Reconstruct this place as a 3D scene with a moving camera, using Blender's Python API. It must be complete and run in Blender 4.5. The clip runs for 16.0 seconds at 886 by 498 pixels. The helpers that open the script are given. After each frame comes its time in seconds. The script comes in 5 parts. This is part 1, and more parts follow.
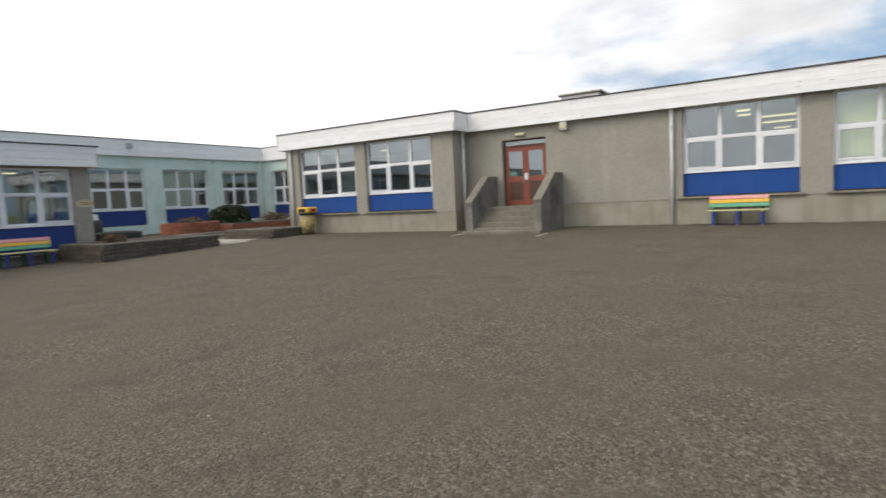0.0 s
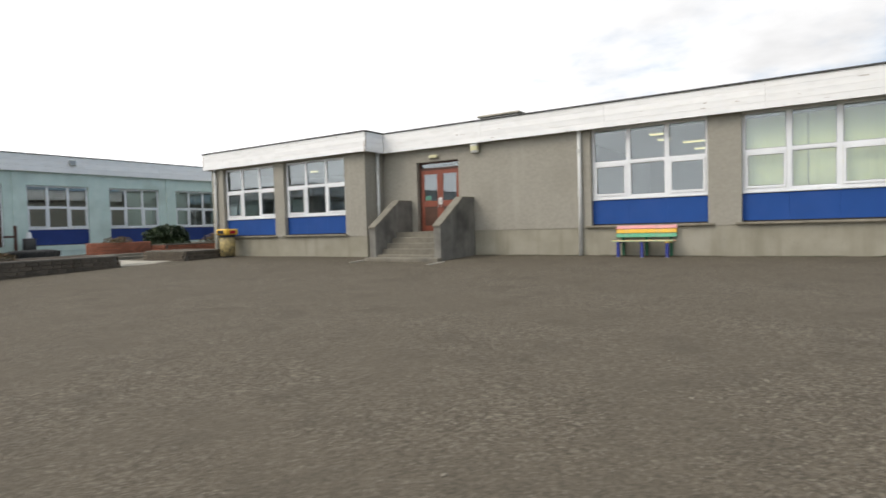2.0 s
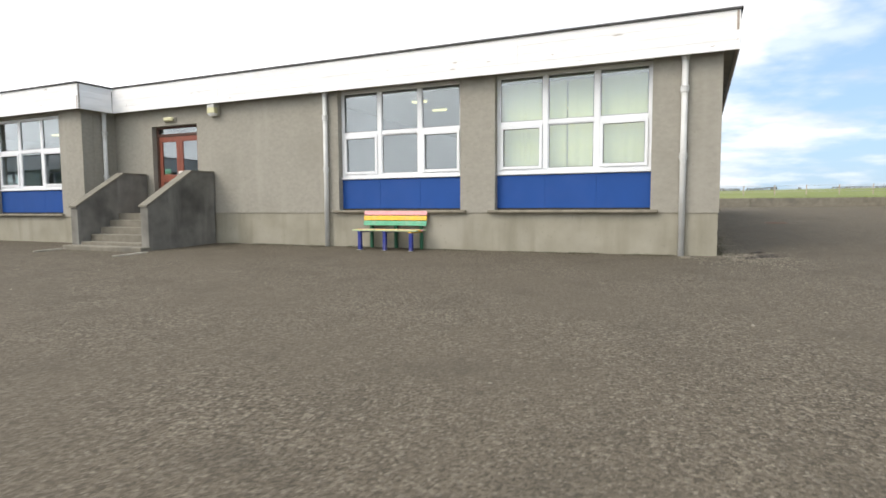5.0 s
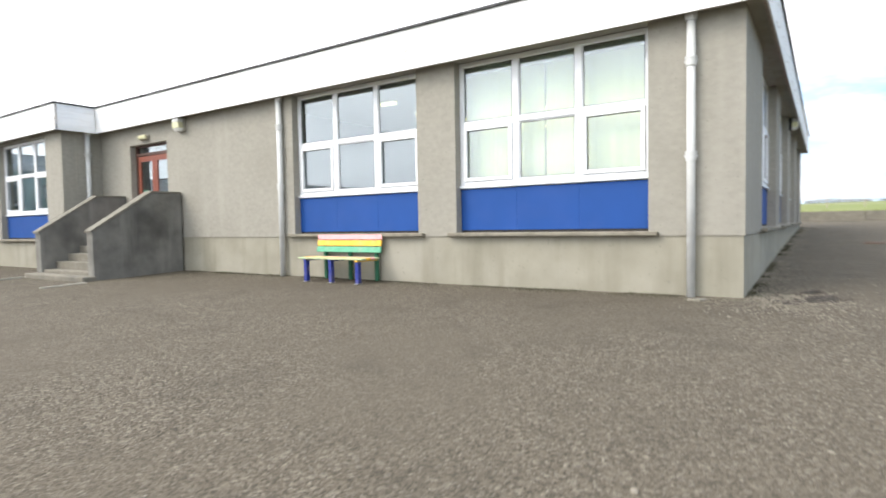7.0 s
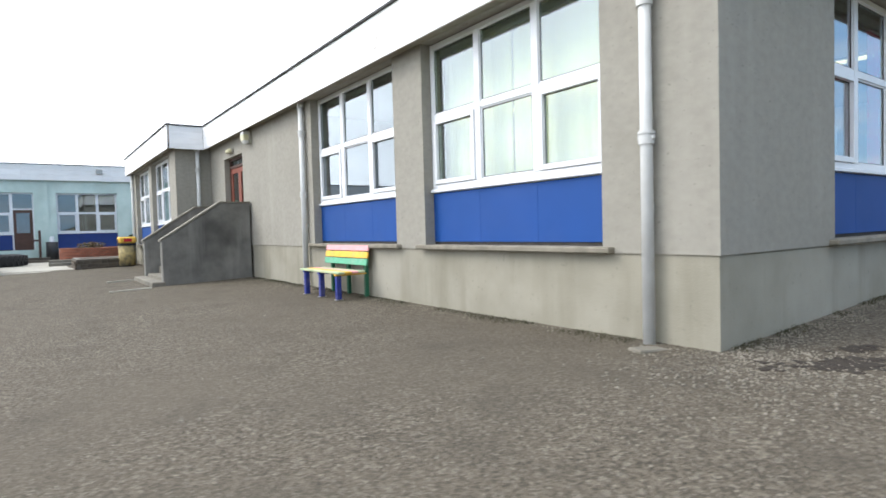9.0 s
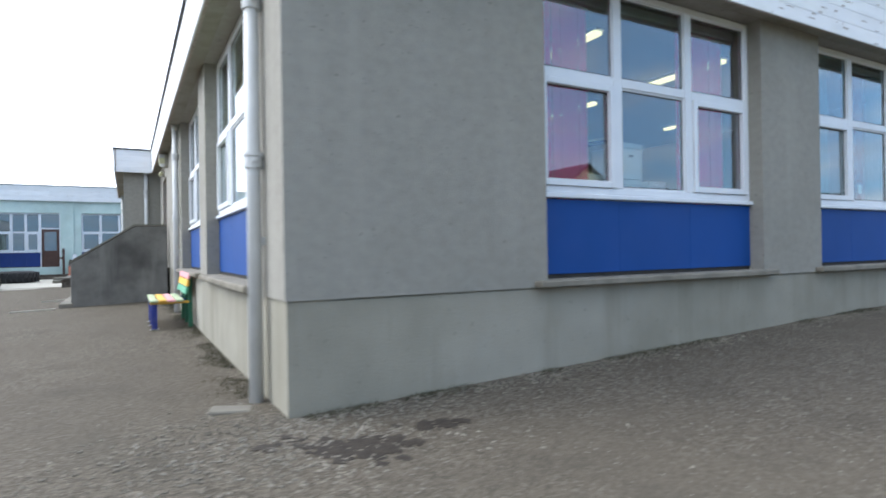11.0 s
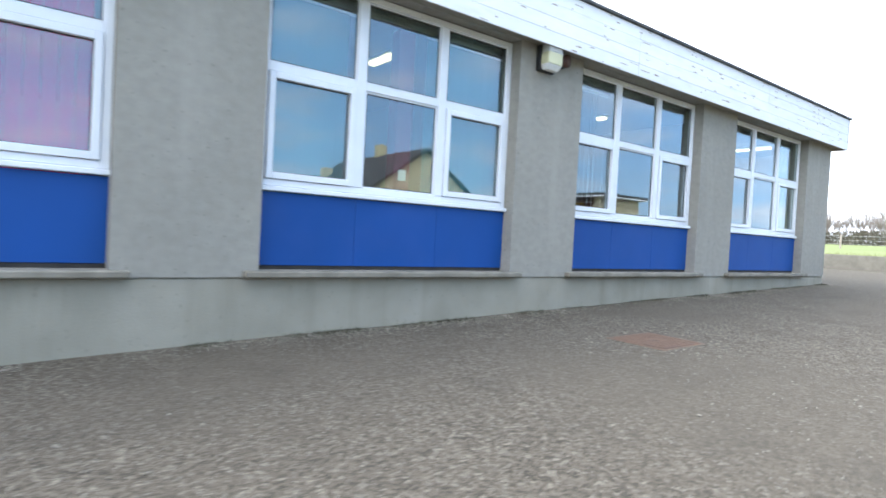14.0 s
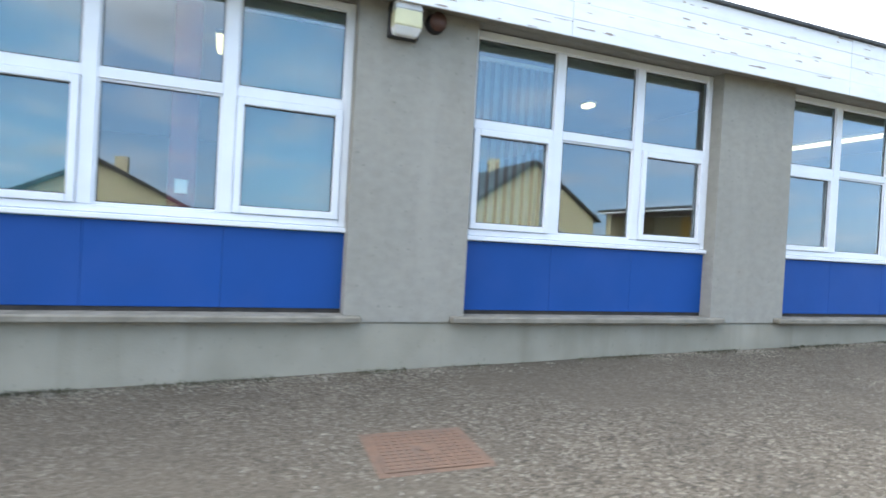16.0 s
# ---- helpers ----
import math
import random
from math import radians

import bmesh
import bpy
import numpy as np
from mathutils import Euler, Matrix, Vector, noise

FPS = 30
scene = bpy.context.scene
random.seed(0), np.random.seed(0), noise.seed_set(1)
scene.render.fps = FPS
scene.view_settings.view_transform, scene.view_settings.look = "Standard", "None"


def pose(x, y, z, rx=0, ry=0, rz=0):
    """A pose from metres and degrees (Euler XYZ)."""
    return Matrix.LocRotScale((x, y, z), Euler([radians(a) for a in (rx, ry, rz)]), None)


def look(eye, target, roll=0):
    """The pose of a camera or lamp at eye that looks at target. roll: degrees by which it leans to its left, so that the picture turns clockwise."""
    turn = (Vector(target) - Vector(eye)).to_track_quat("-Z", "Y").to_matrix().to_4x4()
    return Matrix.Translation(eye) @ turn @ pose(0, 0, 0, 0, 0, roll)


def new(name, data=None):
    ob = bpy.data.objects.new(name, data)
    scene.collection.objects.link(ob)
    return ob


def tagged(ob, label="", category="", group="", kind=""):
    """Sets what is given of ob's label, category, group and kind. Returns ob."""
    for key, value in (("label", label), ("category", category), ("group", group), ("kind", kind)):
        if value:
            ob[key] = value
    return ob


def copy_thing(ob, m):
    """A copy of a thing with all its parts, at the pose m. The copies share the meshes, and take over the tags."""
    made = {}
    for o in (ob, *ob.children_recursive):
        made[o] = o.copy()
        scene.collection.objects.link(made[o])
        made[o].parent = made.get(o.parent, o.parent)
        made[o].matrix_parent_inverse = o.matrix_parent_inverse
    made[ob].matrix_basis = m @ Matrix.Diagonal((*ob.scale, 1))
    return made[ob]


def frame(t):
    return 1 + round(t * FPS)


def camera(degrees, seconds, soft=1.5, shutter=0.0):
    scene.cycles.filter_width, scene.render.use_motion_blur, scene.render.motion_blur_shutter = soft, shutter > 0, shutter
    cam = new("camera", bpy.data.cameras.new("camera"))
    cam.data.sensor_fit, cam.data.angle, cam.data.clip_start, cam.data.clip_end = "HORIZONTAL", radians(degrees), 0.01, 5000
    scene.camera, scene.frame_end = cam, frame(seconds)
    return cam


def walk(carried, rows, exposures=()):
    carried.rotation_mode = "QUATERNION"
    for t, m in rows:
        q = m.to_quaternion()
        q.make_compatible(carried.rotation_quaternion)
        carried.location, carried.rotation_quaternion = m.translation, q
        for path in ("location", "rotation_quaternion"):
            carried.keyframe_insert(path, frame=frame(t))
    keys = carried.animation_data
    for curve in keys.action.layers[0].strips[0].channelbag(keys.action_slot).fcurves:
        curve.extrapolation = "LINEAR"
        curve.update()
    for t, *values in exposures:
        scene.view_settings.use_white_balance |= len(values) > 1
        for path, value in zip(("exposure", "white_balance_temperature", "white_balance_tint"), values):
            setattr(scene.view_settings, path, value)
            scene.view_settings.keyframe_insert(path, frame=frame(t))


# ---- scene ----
cam = camera(75.4, 16.0, 1.6, 0.4)
PATH = [
    (0, (0.208, -0.122, 1.572), (-0.838, 1.574, 1.405), -2.7),
    (0.5, (0.727, 0.527, 1.555), (-0.554, 2.055, 1.401), -2.1),
    (1, (1.368, 1.232, 1.528), (0.054, 2.74, 1.544), 1.3),
    (1.5, (2.058, 2.018, 1.474), (0.815, 3.584, 1.52), 0.7),
    (2, (2.685, 2.859, 1.439), (1.597, 4.535, 1.36), -1.6),
    (2.5, (3.311, 3.654, 1.409), (2.338, 5.401, 1.367), -1.4),
    (3, (3.895, 4.4, 1.395), (3.17, 6.263, 1.454), 1.6),
    (3.5, (4.264, 5.198, 1.421), (3.588, 7.08, 1.432), 2.8),
    (6, (5.607, 9.504, 1.419), (4.708, 11.28, 1.222), -2.1),
    (6.5, (5.909, 10.376, 1.42), (4.995, 12.143, 1.218), -1.9),
    (7, (6.261, 11.24, 1.48), (5.153, 12.902, 1.394), -1.0),
    (7.5, (6.587, 12.07, 1.534), (5.276, 13.578, 1.447), 0.3),
    (8, (7.019, 13.021, 1.531), (5.586, 14.414, 1.444), -0.3),
    (10.5, (9.051, 17.471, 1.612), (7.294, 18.425, 1.565), -1.6),
    (11, (9.351, 18.441, 1.606), (7.599, 19.407, 1.611), -0.9),
    (11.5, (9.586, 19.279, 1.595), (7.868, 20.294, 1.72), -1.2),
    (12, (9.847, 20.257, 1.643), (8.093, 21.214, 1.725), -0.7),
    (12.5, (10.052, 21.12, 1.661), (8.259, 22.008, 1.688), -0.4),
    (13, (10.305, 22.151, 1.699), (8.592, 23.184, 1.694), -0.5),
    (13.5, (10.406, 23.076, 1.699), (8.77, 24.226, 1.676), 0.9),
    (14, (10.525, 24.123, 1.734), (8.933, 25.332, 1.688), 3.0),
    (14.5, (10.509, 25.028, 1.752), (8.872, 26.174, 1.67), -0.5),
    (15, (10.533, 26.063, 1.823), (8.736, 26.94, 1.847), -2.2),
    (15.5, (10.548, 27.002, 1.979), (8.702, 27.772, 1.99), 0.9),
    (16, (10.498, 28.005, 2.03), (8.63, 28.721, 2.008), 3.2),
]
walk(cam, [(t, look(eye, target, roll)) for t, eye, target, roll in PATH], exposures=[(0.0, 0.22, 6760, 10), (0.5, 0.8, 6760, 10), (1.0, 0.85, 6760, 10), (1.5, 0.6, 6760, 10), (2.0, 0.3, 6760, 10), (3.5, 0.48, 6760, 10), (6.0, 0.88, 6620, 10), (7.0, 1.15, 6500, 10), (8.2, 1.09, 6350, 10), (10.5, 0.88, 5850, 10), (11.0, 1.02, 5780, 10), (12.0, 1.66, 5700, 10), (13.0, 1.70, 5720, 10), (14.0, 1.78, 5800, 10), (15.0, 1.82, 5900, 10), (16.0, 1.84, 5950, 10)])

# ---- world and sun ----
SUN_AZ, SUN_EL = radians(216), radians(42)      # compass style: from +y clockwise; the light comes from the south-west
sun_dir = Vector((math.sin(SUN_AZ) * math.cos(SUN_EL), math.cos(SUN_AZ) * math.cos(SUN_EL), math.sin(SUN_EL)))


def build_world():
    world = bpy.data.worlds.new("sky")
    scene.world = world
    world.use_nodes = True
    nt = world.node_tree
    nt.nodes.clear()
    nd, lk = nt.nodes.new, nt.links.new

    def math_node(op, a, b=None, clamp=False):
        n = nd("ShaderNodeMath")
        n.operation, n.use_clamp = op, clamp
        for i, v in enumerate((a, b)):
            if v is None:
                continue
            if isinstance(v, (int, float)):
                n.inputs[i].default_value = v
            else:
                lk(v, n.inputs[i])
        return n.outputs[0]

    co = nd("ShaderNodeTexCoord").outputs["Generated"]
    sep = nd("ShaderNodeSeparateXYZ")
    lk(co, sep.inputs[0])
    lift = math_node("ADD", math_node("MAXIMUM", sep.outputs[2], 0.0), 0.16)
    comb = nd("ShaderNodeCombineXYZ")
    lk(math_node("DIVIDE", sep.outputs[0], lift), comb.inputs[0])
    lk(math_node("DIVIDE", sep.outputs[1], lift), comb.inputs[1])
    big = nd("ShaderNodeTexNoise")
    big.inputs["Scale"].default_value, big.inputs["Detail"].default_value, big.inputs["Roughness"].default_value = 0.75, 7.0, 0.55
    lk(comb.outputs[0], big.inputs["Vector"])
    fine = nd("ShaderNodeTexNoise")
    fine.inputs["Scale"].default_value, fine.inputs["Detail"].default_value = 2.3, 6.0
    lk(comb.outputs[0], fine.inputs["Vector"])
    dot = nd("ShaderNodeVectorMath")
    dot.operation = "DOT_PRODUCT"
    dot.inputs[1].default_value = Vector((-0.82, -0.28, 0.42)).normalized()
    lk(co, dot.inputs[0])
    cover = math_node("ADD", math_node("MULTIPLY", dot.outputs["Value"], 0.60), math_node("MULTIPLY", math_node("SUBTRACT", big.outputs["Fac"], 0.13), 1.85))
    ramp = nd("ShaderNodeMapRange")
    ramp.interpolation_type = "SMOOTHSTEP"
    ramp.inputs["From Min"].default_value, ramp.inputs["From Max"].default_value = 0.34, 0.70
    lk(cover, ramp.inputs["Value"])
    wisp = nd("ShaderNodeMapRange")
    wisp.interpolation_type = "SMOOTHSTEP"
    wisp.inputs["From Min"].default_value, wisp.inputs["From Max"].default_value, wisp.inputs["To Max"].default_value = 0.44, 0.66, 0.42
    lk(fine.outputs["Fac"], wisp.inputs["Value"])
    clouds = math_node("MAXIMUM", ramp.outputs[0], wisp.outputs[0])
    sky = nd("ShaderNodeTexSky")
    sky.sky_type, sky.sun_disc = "NISHITA", False
    sky.sun_elevation, sky.sun_rotation = SUN_EL, SUN_AZ
    scale = nd("ShaderNodeVectorMath")
    scale.operation = "SCALE"
    scale.inputs["Scale"].default_value = 0.13
    lk(sky.outputs[0], scale.inputs[0])
    # thin haze keeps the open blue pale
    pale = nd("ShaderNodeMix")
    pale.data_type = "RGBA"
    pale.inputs["Factor"].default_value = 0.78
    pale.inputs[7].default_value = (0.265, 0.42, 0.62, 1)
    lk(scale.outputs[0], pale.inputs[6])
    glow = math_node("ADD", math_node("MULTIPLY", dot.outputs["Value"], 0.40), 0.88)
    glow = math_node("ADD", glow, math_node("MULTIPLY", math_node("SUBTRACT", fine.outputs["Fac"], 0.5), 0.7))
    glow = math_node("MAXIMUM", glow, 0.25)
    near = nd("ShaderNodeVectorMath")
    near.operation = "DOT_PRODUCT"
    near.inputs[1].default_value = sun_dir
    lk(co, near.inputs[0])
    veil = math_node("POWER", math_node("MAXIMUM", near.outputs["Value"], 0.0), 3.0)
    glow = math_node("ADD", glow, math_node("MULTIPLY", veil, 0.5))
    white = nd("ShaderNodeVectorMath")
    white.operation = "SCALE"
    white.inputs[0].default_value = (0.97, 0.99, 1.03)
    lk(glow, white.inputs["Scale"])
    mix = nd("ShaderNodeMix")
    mix.data_type = "RGBA"
    lk(clouds, mix.inputs["Factor"])
    lk(pale.outputs[2], mix.inputs[6])
    lk(white.outputs[0], mix.inputs[7])
    # a heavier bank of cloud stands low in the east
    bank = nd("ShaderNodeMapRange")
    bank.interpolation_type = "SMOOTHSTEP"
    bank.inputs["From Min"].default_value, bank.inputs["From Max"].default_value = 0.35, 0.95
    bank.inputs["To Min"].default_value, bank.inputs["To Max"].default_value = 1.0, 0.90
    lk(math_node("ADD", sep.outputs[0], math_node("MULTIPLY", math_node("SUBTRACT", big.outputs["Fac"], 0.5), 0.9)), bank.inputs["Value"])
    dim = nd("ShaderNodeVectorMath")
    dim.operation = "SCALE"
    lk(mix.outputs[2], dim.inputs[0])
    lk(bank.outputs[0], dim.inputs["Scale"])
    bg = nd("ShaderNodeBackground")
    bg.inputs["Strength"].default_value = 1.0
    lk(dim.outputs[0], bg.inputs[0])
    lk(bg.outputs[0], nd("ShaderNodeOutputWorld").inputs[0])


build_world()
sun = new("sun", bpy.data.lights.new("sun", "SUN"))
sun.data.energy, sun.data.angle, sun.data.color = 1.0, radians(26), (1.0, 0.91, 0.77)
sun.matrix_world = look(sun_dir * 60, (0, 0, 0))


# ---- materials ----
def surf(name, c1, c2, scale=6.0, rough=0.8, bump=0.3, bscale=60.0, stain=None, stain_scale=0.7, stain_amt=0.5, metal=0.0,
         stretch=(1, 1, 1), per_object=0.0, dist=0.01, spec=0.4, streak=None, streak_amt=0.35, specks=0.0):
    """Two colours mixed by noise, stains at a larger scale, fine relief, some difference from object to object."""
    m = bpy.data.materials.new(name)
    m.use_nodes = True
    nt = m.node_tree
    nd, lk = nt.nodes.new, nt.links.new
    bs = nt.nodes["Principled BSDF"]
    bs.inputs["Roughness"].default_value, bs.inputs["Metallic"].default_value = rough, metal
    bs.inputs["Specular IOR Level"].default_value = spec
    mp = nd("ShaderNodeMapping")
    mp.inputs["Scale"].default_value = stretch
    lk(nd("ShaderNodeTexCoord").outputs["Object"], mp.inputs[0])

    def noise_at(s, detail=5.0):
        n = nd("ShaderNodeTexNoise")
        n.inputs["Scale"].default_value, n.inputs["Detail"].default_value = s, detail
        lk(mp.outputs[0], n.inputs["Vector"])
        return n.outputs["Fac"]

    def spread(v, lo, hi):
        r = nd("ShaderNodeMapRange")
        r.inputs["From Min"].default_value, r.inputs["From Max"].default_value = lo, hi
        lk(v, r.inputs["Value"])
        return r.outputs[0]

    def mix(fac, a, b):
        x = nd("ShaderNodeMix")
        x.data_type = "RGBA"
        for v, i in ((fac, 0), (a, 6), (b, 7)):
            if isinstance(v, tuple):
                x.inputs[i].default_value = (*v, 1)
            elif isinstance(v, float):
                x.inputs[i].default_value = v
            else:
                lk(v, x.inputs[i])
        return x.outputs[2]

    col = mix(spread(noise_at(scale), 0.3, 0.7), tuple(c1), tuple(c2))
    if stain:
        f = spread(noise_at(stain_scale, 8.0), 0.5, 0.72)
        mul = nd("ShaderNodeMath")
        mul.operation = "MULTIPLY"
        lk(f, mul.inputs[0])
        mul.inputs[1].default_value = stain_amt
        col = mix(mul.outputs[0], col, tuple(stain))
    if streak:
        mp2 = nd("ShaderNodeMapping")
        mp2.inputs["Scale"].default_value = (2.6, 2.6, 0.3)
        lk(nd("ShaderNodeTexCoord").outputs["Object"], mp2.inputs[0])
        ns = nd("ShaderNodeTexNoise")
        ns.inputs["Scale"].default_value, ns.inputs["Detail"].default_value = 1.3, 7.0
        lk(mp2.outputs[0], ns.inputs["Vector"])
        r2 = nd("ShaderNodeMapRange")
        r2.inputs["From Min"].default_value, r2.inputs["From Max"].default_value, r2.inputs["To Max"].default_value = 0.52, 0.70, streak_amt
        lk(ns.outputs["Fac"], r2.inputs["Value"])
        col = mix(r2.outputs[0], col, tuple(streak))
    if specks:
        r3 = nd("ShaderNodeMapRange")
        r3.inputs["From Min"].default_value, r3.inputs["From Max"].default_value, r3.inputs["To Max"].default_value = 0.66, 0.73, specks
        lk(noise_at(19.0, 3.0), r3.inputs["Value"])
        col = mix(r3.outputs[0], col, (c1[0] * 0.5, c1[1] * 0.5, c1[2] * 0.5))
    if per_object:
        hsv = nd("ShaderNodeHueSaturation")
        r = nd("ShaderNodeMapRange")
        r.inputs["To Min"].default_value, r.inputs["To Max"].default_value = 1 - per_object, 1 + per_object
        lk(nd("ShaderNodeObjectInfo").outputs["Random"], r.inputs["Value"])
        lk(r.outputs[0], hsv.inputs["Value"])
        lk(col, hsv.inputs["Color"])
        col = hsv.outputs[0]
    lk(col, bs.inputs["Base Color"])
    if bump:
        b = nd("ShaderNodeBump")
        b.inputs["Strength"].default_value, b.inputs["Distance"].default_value = bump, dist
        lk(noise_at(bscale), b.inputs["Height"])
        lk(b.outputs[0], bs.inputs["Normal"])
    return m


def tarmac_material():
    """Worn open-textured tarmac: dark binder, pale chips of two sizes, brown dust in broad patches."""
    m = bpy.data.materials.new("tarmac")
    m.use_nodes = True
    nt = m.node_tree
    nd, lk = nt.nodes.new, nt.links.new
    bs = nt.nodes["Principled BSDF"]
    bs.inputs["Roughness"].default_value = 0.93
    bs.inputs["Specular IOR Level"].default_value = 0.2
    co = nd("ShaderNodeTexCoord").outputs["Object"]

    def vor(s, feature="F1"):
        v = nd("ShaderNodeTexVoronoi")
        v.feature = feature
        v.inputs["Scale"].default_value = s
        lk(co, v.inputs["Vector"])
        return v

    def noi(s, d=6.0):
        n = nd("ShaderNodeTexNoise")
        n.inputs["Scale"].default_value, n.inputs["Detail"].default_value = s, d
        lk(co, n.inputs["Vector"])
        return n.outputs["Fac"]

    def rng(v, a, b, lo=0.0, hi=1.0):
        r = nd("ShaderNodeMapRange")
        r.inputs["From Min"].default_value, r.inputs["From Max"].default_value = a, b
        r.inputs["To Min"].default_value, r.inputs["To Max"].default_value = lo, hi
        lk(v, r.inputs["Value"])
        return r.outputs[0]

    def mix(f, a, b):
        x = nd("ShaderNodeMix")
        x.data_type = "RGBA"
        lk(f, x.inputs[0])
        for v, i in ((a, 6), (b, 7)):
            if isinstance(v, tuple):
                x.inputs[i].default_value = (*v, 1)
            else:
                lk(v, x.inputs[i])
        return x.outputs[2]

    # ragged chips: the cells are broken up by a finer noise
    warp = nd("ShaderNodeTexNoise")
    warp.inputs["Scale"].default_value, warp.inputs["Detail"].default_value = 46.0, 3.0
    lk(co, warp.inputs["Vector"])
    off, bent = nd("ShaderNodeVectorMath"), nd("ShaderNodeVectorMath")
    off.operation, bent.operation = "SUBTRACT", "MULTIPLY_ADD"
    lk(warp.outputs["Color"], off.inputs[0])
    off.inputs[1].default_value = (0.5, 0.5, 0.5)
    lk(off.outputs[0], bent.inputs[0])
    bent.inputs[1].default_value = (0.035, 0.035, 0.035)
    lk(co, bent.inputs[2])

    def ragged(sc):
        v = vor(sc)
        lk(bent.outputs[0], v.inputs["Vector"])
        c = nd("ShaderNodeSeparateColor")
        lk(v.outputs["Color"], c.inputs[0])
        return v, c

    def times(a, b):
        n = nd("ShaderNodeMath")
        n.operation = "MULTIPLY"
        lk(a, n.inputs[0])
        lk(b, n.inputs[1])
        return n.outputs[0]

    def plus(a, b):
        n = nd("ShaderNodeMath")
        n.operation = "ADD"
        lk(a, n.inputs[0])
        lk(b, n.inputs[1])
        return n.outputs[0]

    worn = rng(noi(0.42, 5.0), 0.38, 0.58, 0.35, 1.0)
    chips, tone = ragged(62.0)
    flakes, pick = ragged(36.0)
    base = mix(rng(tone.outputs[0], 0.1, 0.9), (0.051, 0.044, 0.033), (0.153, 0.131, 0.099))
    base = mix(rng(noi(0.42, 5.0), 0.40, 0.56, 0.55, 0.0), base, (0.089, 0.076, 0.057))
    base = mix(times(rng(tone.outputs[1], 0.90, 0.96, 0.0, 0.6), worn), base, (0.30, 0.268, 0.215))
    base = mix(times(rng(pick.outputs[2], 0.90, 0.94, 0.0, 0.45), worn), base, (0.25, 0.222, 0.178))
    base = mix(times(rng(pick.outputs[0], 0.88, 0.93, 0.0, 0.5), worn), base, (0.050, 0.043, 0.034))
    base = mix(rng(noi(0.35), 0.38, 0.66, 0.0, 0.35), base, (0.108, 0.092, 0.069))
    base = mix(rng(noi(1.6), 0.52, 0.75, 0.0, 0.5), base, (0.064, 0.056, 0.043))
    lk(base, bs.inputs["Base Color"])
    relief = plus(rng(chips.outputs["Distance"], 0.0, 0.6, 0.7, 0.0), rng(flakes.outputs["Distance"], 0.0, 0.6, 1.0, 0.0))
    relief = plus(times(relief, worn), times(rng(noi(34.0, 5.0), 0.3, 0.7, 0.0, 1.3), worn))
    relief = plus(relief, rng(noi(130.0, 3.0), 0.3, 0.7, 0.0, 0.3))
    b = nd("ShaderNodeBump")
    b.inputs["Strength"].default_value, b.inputs["Distance"].default_value = 0.62, 0.012
    lk(relief, b.inputs["Height"])
    lk(b.outputs[0], bs.inputs["Normal"])
    return m


def glass_material():
    m = bpy.data.materials.new("window_glass")
    m.use_nodes = True
    nt = m.node_tree
    nt.nodes.clear()
    nd, lk = nt.nodes.new, nt.links.new
    tr, gl, mx, fr = nd("ShaderNodeBsdfTransparent"), nd("ShaderNodeBsdfGlossy"), nd("ShaderNodeMixShader"), nd("ShaderNodeLayerWeight")
    tr.inputs[0].default_value = (0.84, 0.90, 0.89, 1)
    gl.inputs["Roughness"].default_value = 0.015
    gl.inputs["Color"].default_value = (0.92, 0.96, 1.0, 1)
    fr.inputs["Blend"].default_value = 0.5
    pw, ma = nd("ShaderNodeMath"), nd("ShaderNodeMath")
    pw.operation, ma.operation = "POWER", "MULTIPLY_ADD"
    lk(fr.outputs["Facing"], pw.inputs[0])
    pw.inputs[1].default_value = 4.0
    lk(pw.outputs[0], ma.inputs[0])
    ma.inputs[1].default_value, ma.inputs[2].default_value = 0.85, 0.13
    lk(ma.outputs[0], mx.inputs[0])
    lk(tr.outputs[0], mx.inputs[1])
    lk(gl.outputs[0], mx.inputs[2])
    lk(mx.outputs[0], nd("ShaderNodeOutputMaterial").inputs[0])
    return m


def glow_material(name, colour, strength):
    m = bpy.data.materials.new(name)
    m.use_nodes = True
    bs = m.node_tree.nodes["Principled BSDF"]
    bs.inputs["Base Color"].default_value = (0.9, 0.9, 0.85, 1)
    bs.inputs["Emission Color"].default_value = (*colour, 1)
    bs.inputs["Emission Strength"].default_value = strength
    return m


M_TARMAC = tarmac_material()
M_GLASS = glass_material()
M_RENDER = surf("grey_roughcast", (0.300, 0.285, 0.245), (0.345, 0.328, 0.283), 9.0, 0.93, 0.85, 110.0, (0.255, 0.241, 0.203), 0.6, 0.4, stretch=(1, 1, 1.5), dist=0.010, streak=(0.39, 0.372, 0.327), streak_amt=0.4, specks=0.5)
M_PLINTH = surf("plinth_render", (0.262, 0.247, 0.196), (0.325, 0.306, 0.246), 2.0, 0.9, 0.25, 60.0, (0.39, 0.372, 0.32), 0.6, 0.55, streak=(0.195, 0.182, 0.137), streak_amt=0.45, specks=0.3)
M_GREEN = surf("pale_green_render", (0.53, 0.66, 0.62), (0.61, 0.72, 0.68), 2.5, 0.9, 0.4, 60.0, (0.34, 0.42, 0.38), 0.5, 0.6)
M_STAIR = surf("dark_weathered_concrete", (0.135, 0.131, 0.118), (0.220, 0.213, 0.190), 2.6, 0.92, 0.4, 45.0, (0.055, 0.054, 0.05), 0.9, 0.8, streak=(0.30, 0.295, 0.27), streak_amt=0.4, specks=0.3)
M_CONC = surf("pale_concrete", (0.33, 0.31, 0.26), (0.43, 0.41, 0.35), 5.0, 0.9, 0.3, 40.0, (0.2, 0.19, 0.16), 1.2, 0.5)
